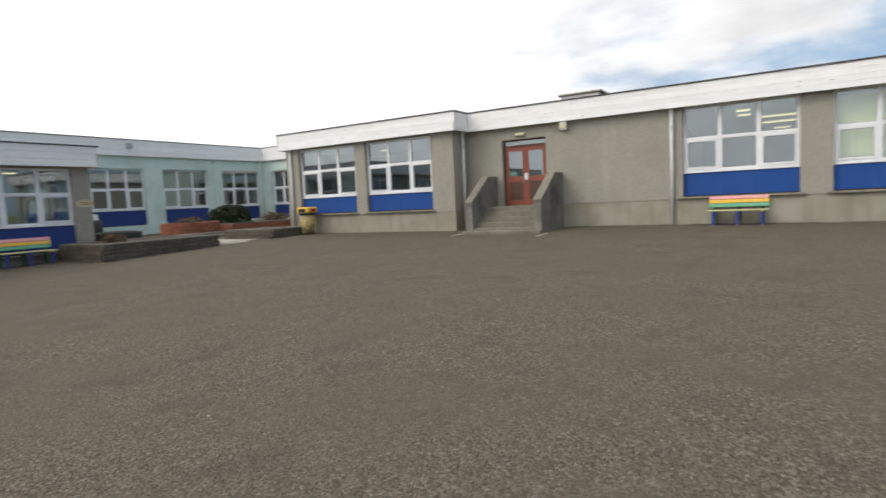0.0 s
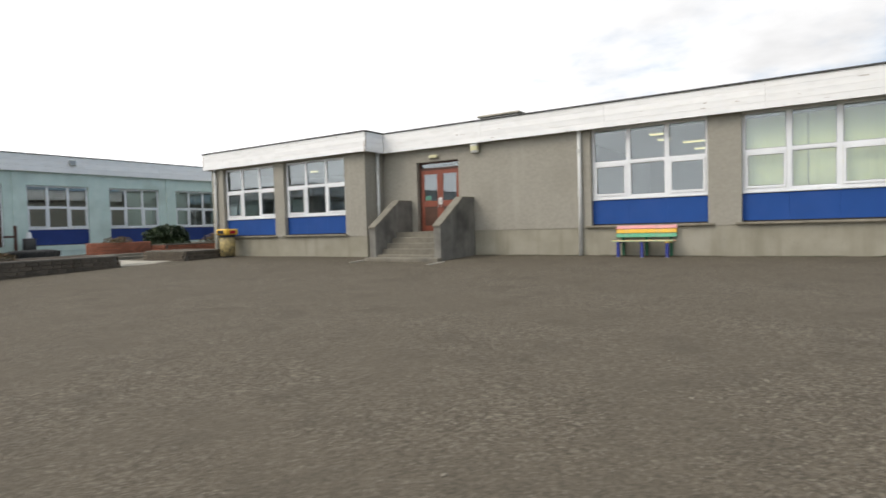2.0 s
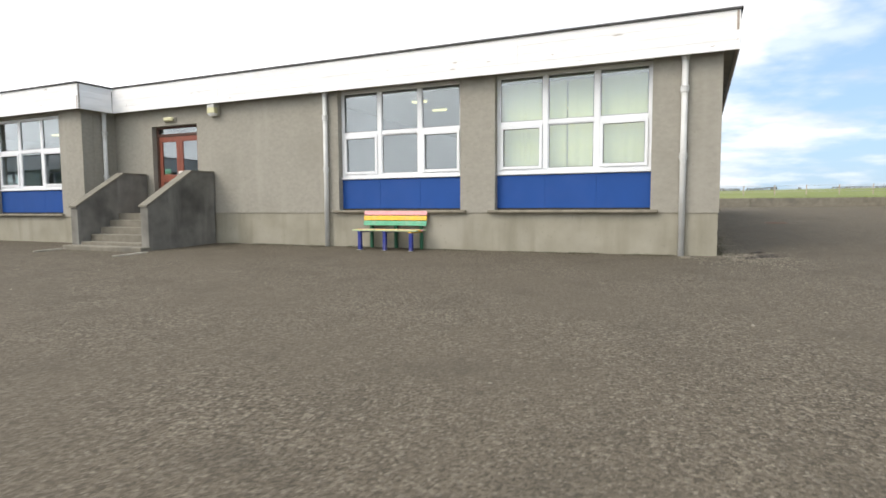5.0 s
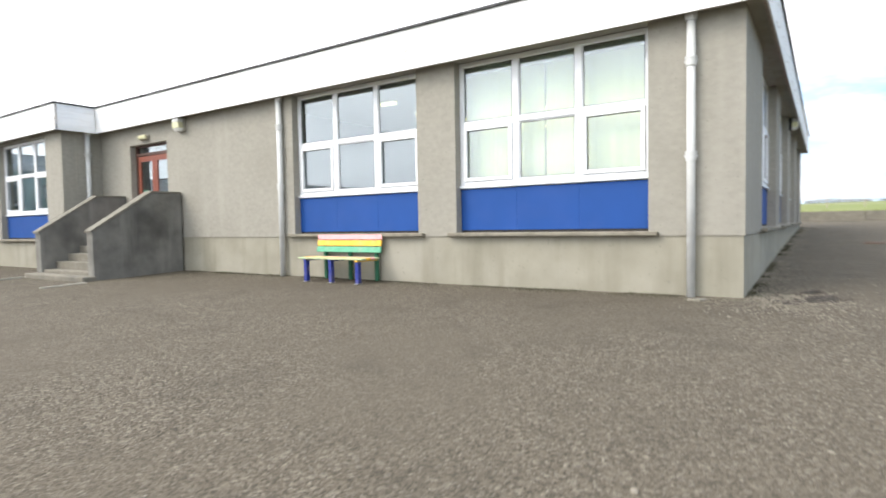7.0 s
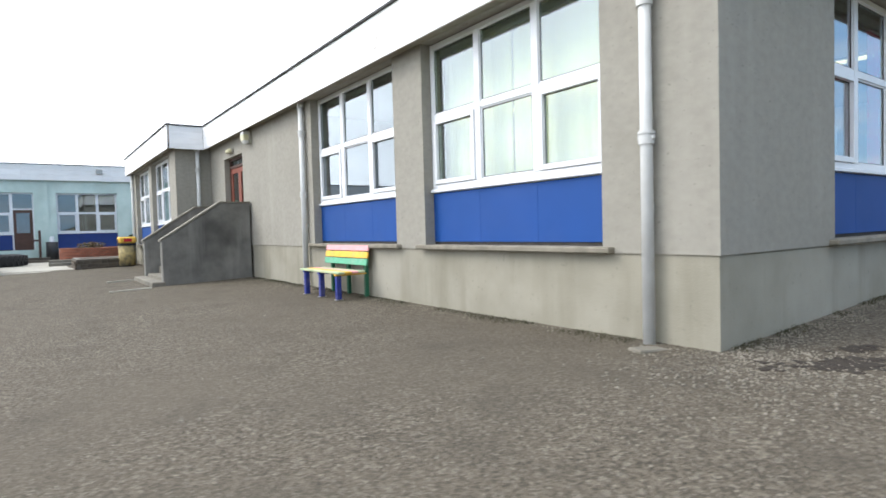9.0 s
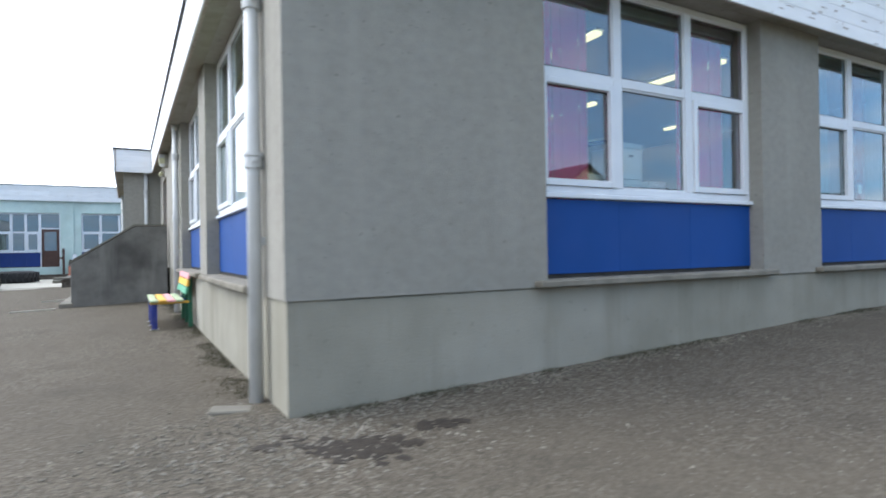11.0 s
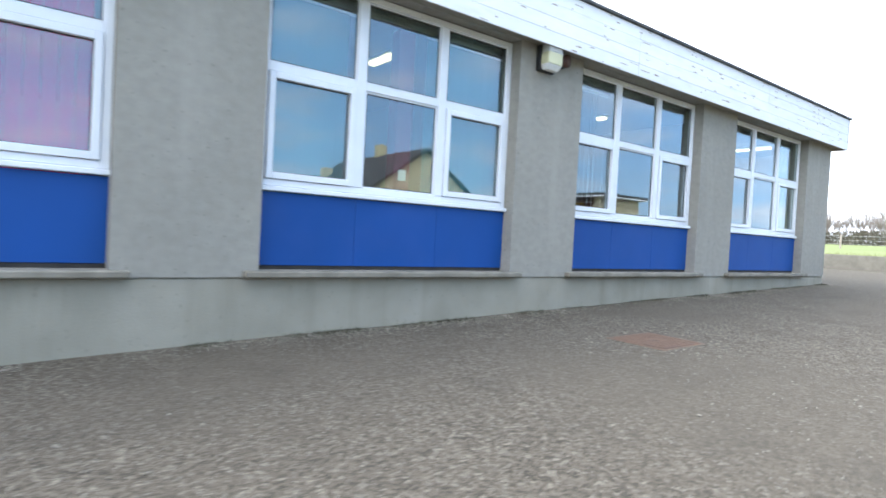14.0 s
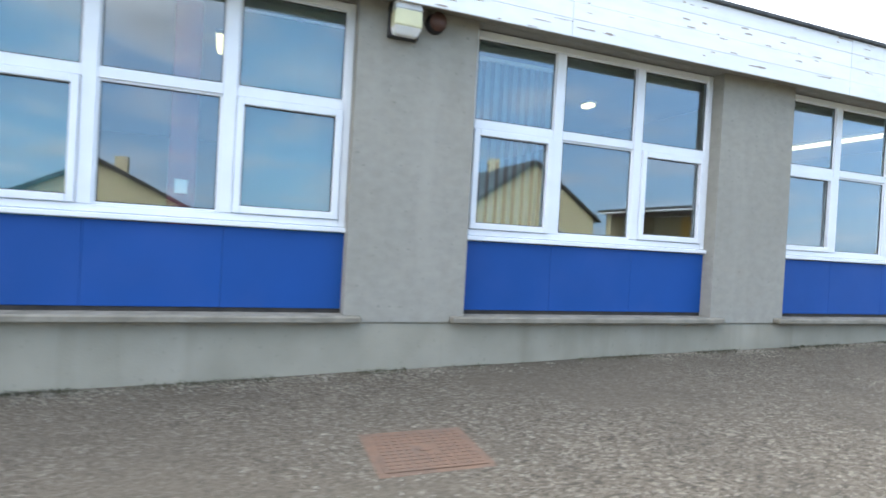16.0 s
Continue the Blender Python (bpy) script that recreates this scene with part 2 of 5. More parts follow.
M_STEP = surf("worn_step_concrete", (0.155, 0.143, 0.115), (0.215, 0.199, 0.162), 5.0, 0.92, 0.3, 40.0, (0.11, 0.105, 0.09), 1.4, 0.7)
M_SILL = surf("sill_stone", (0.20, 0.182, 0.142), (0.275, 0.252, 0.203), 7.0, 0.9, 0.3, 50.0, (0.13, 0.116, 0.088), 2.0, 0.6)
M_BOARD = surf("white_painted_board", (0.87, 0.87, 0.87), (0.80, 0.81, 0.82), 1.5, 0.6, 0.3, 30.0, (0.62, 0.61, 0.58), 2.0, 0.3, stretch=(1, 1, 4), per_object=0.05)
M_PEEL = surf("bare_weathered_wood", (0.28, 0.23, 0.19), (0.45, 0.39, 0.34), 20.0, 0.9, 0.4, 60.0)
M_FELT = surf("roof_felt", (0.05, 0.052, 0.055), (0.10, 0.10, 0.10), 8.0, 0.85, 0.3, 60.0)
M_UPVC = surf("white_plastic", (0.80, 0.82, 0.84), (0.74, 0.76, 0.79), 3.0, 0.35, 0.05, 30.0)
M_BLUE = surf("blue_panel", (0.009, 0.066, 0.28), (0.008, 0.058, 0.24), 1.4, 0.6, 0.05, 20.0, (0.03, 0.08, 0.285), 0.9, 0.45, per_object=0.04, spec=0.3)
M_BLUE2 = surf("navy_panel", (0.018, 0.045, 0.21), (0.014, 0.038, 0.17), 1.4, 0.55, 0.05, 20.0)
M_GAP = surf("dark_gap", (0.03, 0.028, 0.026), (0.05, 0.045, 0.04), 8.0, 0.9, 0.0)
M_PIPE = surf("pale_grey_pipe", (0.62, 0.63, 0.62), (0.54, 0.55, 0.54), 4.0, 0.45, 0.05, 30.0, (0.40, 0.39, 0.36), 2.5, 0.4)
M_DOOR = surf("red_brown_paint", (0.26, 0.075, 0.045), (0.20, 0.06, 0.038), 6.0, 0.45, 0.1, 30.0, stretch=(3, 3, 0.6))
M_DARKDOOR = surf("dark_brown_paint", (0.07, 0.035, 0.026), (0.10, 0.05, 0.035), 5.0, 0.5, 0.1, 30.0)
M_METAL = surf("dull_metal", (0.45, 0.45, 0.44), (0.35, 0.35, 0.34), 9.0, 0.4, 0.05, 40.0, metal=0.8)
M_PAINTWHITE = surf("white_paper", (0.85, 0.85, 0.83), (0.75, 0.75, 0.73), 5.0, 0.7, 0.0)
M_PINK = surf("pink_paint", (0.80, 0.40, 0.42), (0.72, 0.33, 0.36), 12.0, 0.6, 0.15, 40.0, (0.5, 0.36, 0.33), 5.0, 0.4)
M_YELLOW = surf("yellow_paint", (0.80, 0.50, 0.07), (0.72, 0.42, 0.05), 12.0, 0.6, 0.15, 40.0, (0.5, 0.4, 0.2), 5.0, 0.4)
M_GREENP = surf("green_paint", (0.13, 0.42, 0.27), (0.09, 0.34, 0.21), 12.0, 0.6, 0.15, 40.0, (0.3, 0.4, 0.3), 5.0, 0.4)
M_BLUEP = surf("blue_paint", (0.016, 0.03, 0.20), (0.024, 0.04, 0.25), 12.0, 0.55, 0.15, 40.0, (0.25, 0.22, 0.2), 6.0, 0.3)
M_DGREENP = surf("dark_green_paint", (0.02, 0.11, 0.06), (0.03, 0.15, 0.08), 12.0, 0.55, 0.15, 40.0)
M_SEATP = surf("worn_cream_green_paint", (0.50, 0.50, 0.30), (0.30, 0.44, 0.27), 9.0, 0.65, 0.2, 40.0)
M_RUST = surf("rusted_iron", (0.165, 0.098, 0.062), (0.105, 0.072, 0.052), 9.0, 0.85, 0.3, 70.0, (0.12, 0.09, 0.07), 3.0, 0.6)
M_BRICK = surf("terracotta_brick", (0.32, 0.12, 0.075), (0.25, 0.095, 0.06), 9.0, 0.9, 0.4, 50.0, per_object=0.22)
M_RUBBLE = surf("dark_brown_stone", (0.075, 0.062, 0.048), (0.125, 0.105, 0.082), 7.0, 0.92, 0.5, 40.0, per_object=0.25)
M_MORTAR = surf("old_mortar", (0.12, 0.11, 0.095), (0.17, 0.155, 0.13), 9.0, 0.95, 0.3, 60.0)
M_SOIL = surf("soil", (0.05, 0.036, 0.025), (0.09, 0.065, 0.045), 9.0, 0.95, 0.6, 30.0)
M_RUBBER = surf("tyre_rubber", (0.016, 0.016, 0.017), (0.035, 0.034, 0.033), 8.0, 0.8, 0.3, 40.0)
M_LEAF = surf("shrub_leaf", (0.022, 0.042, 0.02), (0.05, 0.075, 0.03), 2.0, 0.6, 0.0)
M_LEAF2 = surf("rust_leaf", (0.13, 0.06, 0.03), (0.10, 0.09, 0.04), 3.0, 0.6, 0.0)
M_GRASS = surf("field_grass", (0.115, 0.155, 0.035), (0.20, 0.215, 0.07), 0.05, 0.95, 0.5, 6.0, (0.26, 0.25, 0.12), 0.03, 0.5, dist=0.05)
M_BARK = surf("bare_branches", (0.20, 0.17, 0.14), (0.27, 0.235, 0.20), 3.0, 0.95, 0.0)
M_HEDGE = surf("far_hedge", (0.10, 0.095, 0.07), (0.155, 0.135, 0.10), 0.8, 0.95, 0.0)
M_CREAM = surf("cream_harl", (0.50, 0.43, 0.27), (0.57, 0.50, 0.33), 2.0, 0.92, 0.3, 50.0)
M_SLATE = surf("dark_roof_tile", (0.045, 0.042, 0.042), (0.075, 0.07, 0.068), 3.0, 0.8, 0.3, 20.0)
M_REDDOOR = surf("faded_red_timber", (0.25, 0.08, 0.048), (0.18, 0.055, 0.036), 5.0, 0.7, 0.1, 30.0)
M_ORANGE = surf("faded_orange_paint", (0.36, 0.13, 0.05), (0.29, 0.10, 0.04), 3.0, 0.7, 0.1, 30.0)
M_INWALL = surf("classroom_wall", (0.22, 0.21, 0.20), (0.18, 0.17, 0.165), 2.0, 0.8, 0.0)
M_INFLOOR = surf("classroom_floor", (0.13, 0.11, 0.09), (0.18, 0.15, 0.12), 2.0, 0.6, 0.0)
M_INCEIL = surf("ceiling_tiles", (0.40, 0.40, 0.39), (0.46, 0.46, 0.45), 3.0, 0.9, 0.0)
M_CURTPINK = surf("pink_fabric", (0.80, 0.045, 0.20), (0.70, 0.036, 0.165), 3.0, 0.9, 0.1, 30.0)
M_CURTCREAM = surf("cream_fabric", (0.82, 0.79, 0.47), (0.76, 0.73, 0.41), 2.0, 0.9, 0.1, 30.0)
M_BLIND = surf("grey_blind", (0.24, 0.30, 0.31), (0.30, 0.36, 0.37), 2.0, 0.9, 0.05, 30.0)
M_REDPILLAR = surf("dark_red_paint", (0.22, 0.03, 0.05), (0.17, 0.025, 0.04), 3.0, 0.7, 0.0)
M_TUBE = glow_material("fluorescent_tube", (1.0, 0.80, 0.36), 1.0)
M_LENS = surf("yellowed_plastic_lens", (0.66, 0.64, 0.40), (0.58, 0.56, 0.36), 5.0, 0.35, 0.1, 30.0)
M_BLACK = surf("black_plastic", (0.015, 0.015, 0.016), (0.03, 0.03, 0.03), 6.0, 0.5, 0.1, 30.0)
M_PEBBLE = surf("pale_chippings", (0.14, 0.125, 0.10), (0.27, 0.245, 0.20), 2.5, 0.9, 0.2, 80.0)
M_WEED = surf("dull_weeds", (0.042, 0.044, 0.024), (0.085, 0.08, 0.045), 3.0, 0.9, 0.0)
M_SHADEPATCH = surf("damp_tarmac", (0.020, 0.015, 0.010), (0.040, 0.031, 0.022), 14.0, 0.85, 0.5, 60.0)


# ---- mesh helpers ----
def mesh_object(name, bm, mat, parent=None, label=""):
    me = bpy.data.meshes.new(name)
    bm.to_mesh(me)
    bm.free()
    for mm in (mat if isinstance(mat, (list, tuple)) else [mat]):
        me.materials.append(mm)
    ob = new(name, me)
    if parent is not None:
        ob.parent = parent
    if label:
        ob["label"] = label
    return ob


def part(name, bm, mat, parent, label=""):
    return mesh_object(name, bm, mat, parent, label)


def again(ob, name, x=0, y=0, z=0, rz=0):
    """Another piece on the same mesh, under the same thing."""
    o = new(name, ob.data)
    o.parent = ob.parent
    o.matrix_basis = pose(x, y, z, 0, 0, rz)
    return o


def thing(name, label, category, m=None, group="", kind=""):
    ob = new(name)
    if m is not None:
        ob.matrix_basis = m
    return tagged(ob, label, category, group, kind)


def add_box(bm, x0, y0, z0, x1, y1, z1, bevel=0.0):
    r = bmesh.ops.create_cube(bm, size=1, matrix=Matrix.Translation(((x0 + x1) / 2, (y0 + y1) / 2, (z0 + z1) / 2)) @ Matrix.Diagonal((abs(x1 - x0), abs(y1 - y0), abs(z1 - z0), 1)))
    if bevel:
        es = list({e for v in r["verts"] for e in v.link_edges})
        bmesh.ops.bevel(bm, geom=es, offset=bevel, segments=1, affect="EDGES")
    return bm


def box(x0, y0, z0, x1, y1, z1, bevel=0.0):
    return add_box(bmesh.new(), x0, y0, z0, x1, y1, z1, bevel)


def add_cyl(bm, p, q, r0, r1=None, seg=14):
    p, q = Vector(p), Vector(q)
    d = q - p
    m = Matrix.Translation((p + q) / 2) @ d.to_track_quat("Z", "Y").to_matrix().to_4x4()
    bmesh.ops.create_cone(bm, cap_ends=True, segments=seg, radius1=r0, radius2=r0 if r1 is None else r1, depth=d.length, matrix=m)
    return bm


def cyl(p, q, r0, r1=None, seg=14):
    return add_cyl(bmesh.new(), p, q, r0, r1, seg)


def prism(profile, x0, x1):
    """A solid from a (y, z) outline, drawn out from x0 to x1."""
    bm = bmesh.new()
    a = [bm.verts.new((x0, y, z)) for y, z in profile]
    b = [bm.verts.new((x1, y, z)) for y, z in profile]
    n = len(profile)
    bm.faces.new(a)
    bm.faces.new(b[::-1])
    for i in range(n):
        bm.faces.new((a[i], b[i], b[(i + 1) % n], a[(i + 1) % n]))
    bmesh.ops.recalc_face_normals(bm, faces=bm.faces)
    return bm


def smooth(ob):
    ob.data.shade_smooth()
    return ob


def structure(name, bm, mat, label, category):
    return tagged(mesh_object(name, bm, mat), label, category, "", "structure")


# ---- ground ----
GROUND_LINE = ((-400, -1.5), (-60, -0.5), (0, 0.0), (5.2, 0.025), (12, 0.235), (19.3, 0.46), (22.7, 0.595), (27.6, 0.775), (33, 0.93), (38.8, 1.09), (47.95, 1.3))
WALL_Y = 48.0
FIELD_Z = 1.78


def ground_z(y):
    if y >= WALL_Y:
        return FIELD_Z + 0.0225 * (min(y, 330) - WALL_Y) + 0.004 * max(0, y - 330)
    for (a, za), (b, zb) in zip(GROUND_LINE, GROUND_LINE[1:]):
        if y <= b:
            return za + (zb - za) * (y - a) / (b - a)
    return GROUND_LINE[-1][1]


def build_ground():
    xs = [-1500, -600, -250, -120, -70, -40] + [-36 + 2 * i for i in range(31)] + [32, 45, 70, 120, 250, 600, 1500]
    ys = [-1500, -600, -250, -120, -60, -30, -20, -10] + [-5 + 1.0 * i for i in range(53)] + [47.96, 48.04, 52, 58, 66, 80, 100, 130, 180, 250, 330, 600, 1200, 2000]
    ys = sorted(set(ys))
    bm = bmesh.new()
    grid = []
    for y in ys:
        row = []
        for x in xs:
            z = ground_z(y)
            if abs(x) < 34 and -6 < y < 47.5:
                z += 0.02 * noise.noise(Vector((x * 0.45, y * 0.45, 0)))
            if y > 60:
                z += 0.006 * (y - 60) * noise.noise(Vector((x * 0.006, y * 0.006, 3)))
            row.append(bm.verts.new((x, y, z)))
        grid.append(row)
    for j in range(len(ys) - 1):
        for i in range(len(xs) - 1):
            f = bm.faces.new((grid[j][i], grid[j][i + 1], grid[j + 1][i + 1], grid[j + 1][i]))
            cx, cy = (xs[i] + xs[i + 1]) / 2, (ys[j] + ys[j + 1]) / 2
            f.material_index = 0 if (-62 < cx < 22 and -40 < cy < WALL_Y) else 1
            f.smooth = True
    structure("ground", bm, [M_TARMAC, M_GRASS], "worn gravelly tarmac schoolyard with green fields beyond", "ground")


build_ground()

# ---- buildings ----
FB, FT, SOFFIT = 4.11, 4.785, 4.165      # fascia of the main block
FRONT_Y, SIDE_X, BACK_Y, WEST_X = 19.39, 5.41, 38.78, -19.22
BLOCK_Y, BLOCK_X = 18.39, -10.57
SILL_Z, PLINTH_Z = 1.33, 1.274
RECESS = 0.175


def wall_run(axis, face, inward, a, b, z0, ztop, openings, thick=0.32, plinth=None, proud=0.016, joint=0.0):
    """A wall along x or y whose outer face lies at `face`; openings are (start, end, bottom, top)."""
    bm, low = bmesh.new(), bmesh.new()

    def put(target, s, e, zb, zt, off=0.0):
        if e - s < 1e-4 or zt - zb < 1e-4:
            return
        f0, f1 = face - inward * off, face + inward * thick
        if axis == "x":
            add_box(target, s, min(f0, f1), zb, e, max(f0, f1), zt)
        else:
            add_box(target, min(f0, f1), s, zb, max(f0, f1), e, zt)

    base = z0 if plinth is None else plinth
    if plinth is not None:
        put(low, a, b, z0, plinth - joint)
        put(low, a, b, plinth - joint, plinth, -0.014)
    pos = a
    for s, e, zb, zt in sorted(openings):
        put(bm, pos, s, base, ztop, proud)
        put(bm, s, e, base, zb, proud)
        put(bm, s, e, zt, ztop, proud)
        pos = e
    put(bm, pos, b, base, ztop, proud)
    return bm, low


window_cache = {}


def make_window(name, m, w, h, blue_h, panel_mat, label, split=0.542):
    """A six-light window on panels. Local x along the wall, -y outwards, z = 0 at the frame's foot."""
    key = (w, h, blue_h, panel_mat.name, split)
    if key in window_cache:
        ob = copy_thing(window_cache[key], m)
        ob.name = name
        return ob
    top = thing(name, label, "window", m, "", "structure")
    window_cache[key] = top
    t, d, mh, th = 0.07, 0.035, 0.056, 0.042
    zs = h * split
    fr = bmesh.new()
    for bx in ((0, -d, 0, t, d, h), (w - t, -d, 0, w, d, h), (t, -d, h - t, w - t, d, h), (t, -d, 0.0, w - t, d, 0.062)):
        add_box(fr, *bx, 0.006)
    part("window_frame", fr, M_UPVC, top)
    for k in (1, 2):
        part("mullion", box(w * k / 3 - mh, -d - 0.004, 0.062, w * k / 3 + mh, d, h - t, 0.006), M_UPVC, top)
    edges = [(t, w / 3 - mh), (w / 3 + mh, 2 * w / 3 - mh), (2 * w / 3 + mh, w - t)]
    for x0, x1 in edges:
        part("transom", box(x0, -d, zs - th, x1, d, zs + th, 0.006), M_UPVC, top)

    def bead(x0, x1, lo, hi, s, out, gap):
        c = bmesh.new()
        x0, x1, lo, hi = x0 + gap, x1 - gap, lo + gap, hi - gap
        for bx in ((x0, out, lo, x0 + s, d - 0.01, hi), (x1 - s, out, lo, x1, d - 0.01, hi),
                   (x0 + s, out, lo, x1 - s, d - 0.01, lo + s), (x0 + s, out, hi - s, x1 - s, d - 0.01, hi)):
            add_box(c, *bx, 0.005)
        return c, (x0 + s, lo + s, x1 - s, hi - s)

    for i, (x0, x1) in enumerate(edges):
        if i != 1:
            c, g = bead(x0, x1, 0.062, zs - th, 0.062, -d - 0.024, 0.004)
            part("casement", c, M_UPVC, top)
        else:
            c, g = bead(x0, x1, 0.062, zs - th, 0.02, -0.02, 0.0)
            part("glazing_bead", c, M_UPVC, top)
        c, g2 = bead(x0, x1, zs + th, h - t, 0.014, -0.02, 0.0)
        part("glazing_bead", c, M_UPVC, top)
        for q in (g, g2):
            p = part("pane", box(q[0], -0.006, q[1], q[2], 0.0, q[3]), M_GLASS, top)
            p.visible_shadow = False
            k = bmesh.new()
            for bx in ((q[0], q[1], q[0] + 0.009, q[3]), (q[2] - 0.009, q[1], q[2], q[3]), (q[0] + 0.009, q[1], q[2] - 0.009, q[1] + 0.009), (q[0] + 0.009, q[3] - 0.009, q[2] - 0.009, q[3])):
                add_box(k, bx[0], -0.011, bx[1], bx[2], -0.0065, bx[3])
            part("gasket", k, M_BLACK, top)
    part("window_sill", box(-0.012, -0.075, -0.05, w + 0.012, d, -0.004, 0.008), M_UPVC, top)
    for k in range(3):
        part("panel", box(w * k / 3 + 0.001, -0.03, -blue_h + 0.014, w * (k + 1) / 3 - 0.001, 0.012, -0.058, 0.002), panel_mat, top)
    # near-black strip paints in the shadow gap below the panels
    part("flashing", box(0, -0.02, -blue_h - 0.03, w, 0.03, -blue_h + 0.012), M_GAP, top)
    part("backing", box(0, 0.02, -blue_h - 0.03, w, 0.12, -0.06), M_GAP, top)
    return top


FRONT_WIN = [(-2.81, 3.14), (1.12, 3.12)]
SIDE_WIN = [(21.64, 3.11), (25.925, 3.11), (30.195, 3.11), (34.455, 3.11)]
BLOCK_WIN = [(-18.47, 3.19), (-14.73, 3.19)]
WB, WT = 2.12, SOFFIT
BLOCK_WB, BLOCK_SILL = 2.0, 1.25
DOOR = (-9.05, -7.34, 1.28, 3.68)

# south face of the main block
ops = [(x, x + w, SILL_Z, WT) for x, w in FRONT_WIN] + [DOOR]
up, low = wall_run("x", FRONT_Y, 1, BLOCK_X + 0.017, SIDE_X, -0.3, 4.4, ops, plinth=PLINTH_Z)
add_box(up, SIDE_X, FRONT_Y - 0.016, PLINTH_Z, SIDE_X + 0.016, FRONT_Y + 0.32, 4.4)
structure("wall_south", up, M_RENDER, "grey roughcast school wall with deep window bays", "wall")
structure("wall_south_plinth", low, M_PLINTH, "smooth grey rendered plinth along the wall foot", "wall")
# east face
ops = [(y, y + w, SILL_Z, WT) for y, w in SIDE_WIN]
up, low = wall_run("y", SIDE_X, -1, FRONT_Y + 0.32, BACK_Y, -0.3, 4.4, ops, plinth=PLINTH_Z, joint=0.014)
structure("wall_east", up, M_RENDER, "grey roughcast side wall in shade with four window bays", "wall")
structure("wall_east_plinth", low, M_PLINTH, "pale streaked rendered plinth sloping with the ground", "wall")
# projecting block
ops = [(x, x + w, BLOCK_SILL, WT - 0.08) for x, w in BLOCK_WIN]
up, low = wall_run("x", BLOCK_Y, 1, WEST_X, BLOCK_X, -0.3, 4.4, ops, plinth=1.17)
add_box(up, BLOCK_X - 0.32, BLOCK_Y + 0.32, 1.17, BLOCK_X + 0.016, FRONT_Y + 0.3, 4.4)
add_box(low, BLOCK_X - 0.32, BLOCK_Y + 0.32, -0.3, BLOCK_X, FRONT_Y + 0.3, 1.17)
add_box(up, WEST_X - 0.016, BLOCK_Y + 0.32, -0.3, WEST_X + 0.32, 27.5, 4.4)
structure("wall_block", up, M_RENDER, "grey roughcast wall of the projecting school block", "wall")
structure("wall_block_plinth", low, M_PLINTH, "stained pale plinth under the projecting block", "wall")
structure("wall_north", box(WEST_X + 0.32, BACK_Y - 0.32, -0.3, SIDE_X - 0.32, BACK_Y, 4.4), M_RENDER, "plain grey roughcast rear wall", "wall")

win_label = "white plastic six-pane school window above bright blue panels"
for i, (x, w) in enumerate(FRONT_WIN):
    make_window(f"window_{i + 1}", pose(x, FRONT_Y + RECESS, WB), w, WT - WB - 0.01, WB - SILL_Z - 0.03, M_BLUE, win_label, 0.497)
for i, (y, w) in enumerate(SIDE_WIN):
    make_window(f"window_{i + 3}", pose(SIDE_X - RECESS, y, WB, 0, 0, 90), w, WT - WB - 0.01, WB - SILL_Z - 0.03, M_BLUE, win_label, 0.542)
for i, (x, w) in enumerate(BLOCK_WIN):
    make_window(f"window_{i + 7}", pose(x, BLOCK_Y + RECESS, BLOCK_WB), w, WT - BLOCK_WB - 0.09, BLOCK_WB - BLOCK_SILL - 0.03, M_BLUE, win_label, 0.535)


def stone_sill(m, w, over=0.14):
    bm = box(-over, -0.285, -0.062, w + over, 0.02, 0.0, 0.012)
    ob = structure("window_ledge", bm, M_SILL, "worn sandy stone ledge under the window bay", "ledge")
    ob.matrix_basis = m


for x, w in FRONT_WIN:
    stone_sill(pose(x, FRONT_Y + RECESS, SILL_Z + 0.004), w)
for y, w in SIDE_WIN:
    stone_sill(pose(SIDE_X - RECESS, y, SILL_Z + 0.004, 0, 0, 90), w)
for x, w in BLOCK_WIN:
    stone_sill(pose(x, BLOCK_Y + RECESS, BLOCK_SILL + 0.004), w, 0.08)


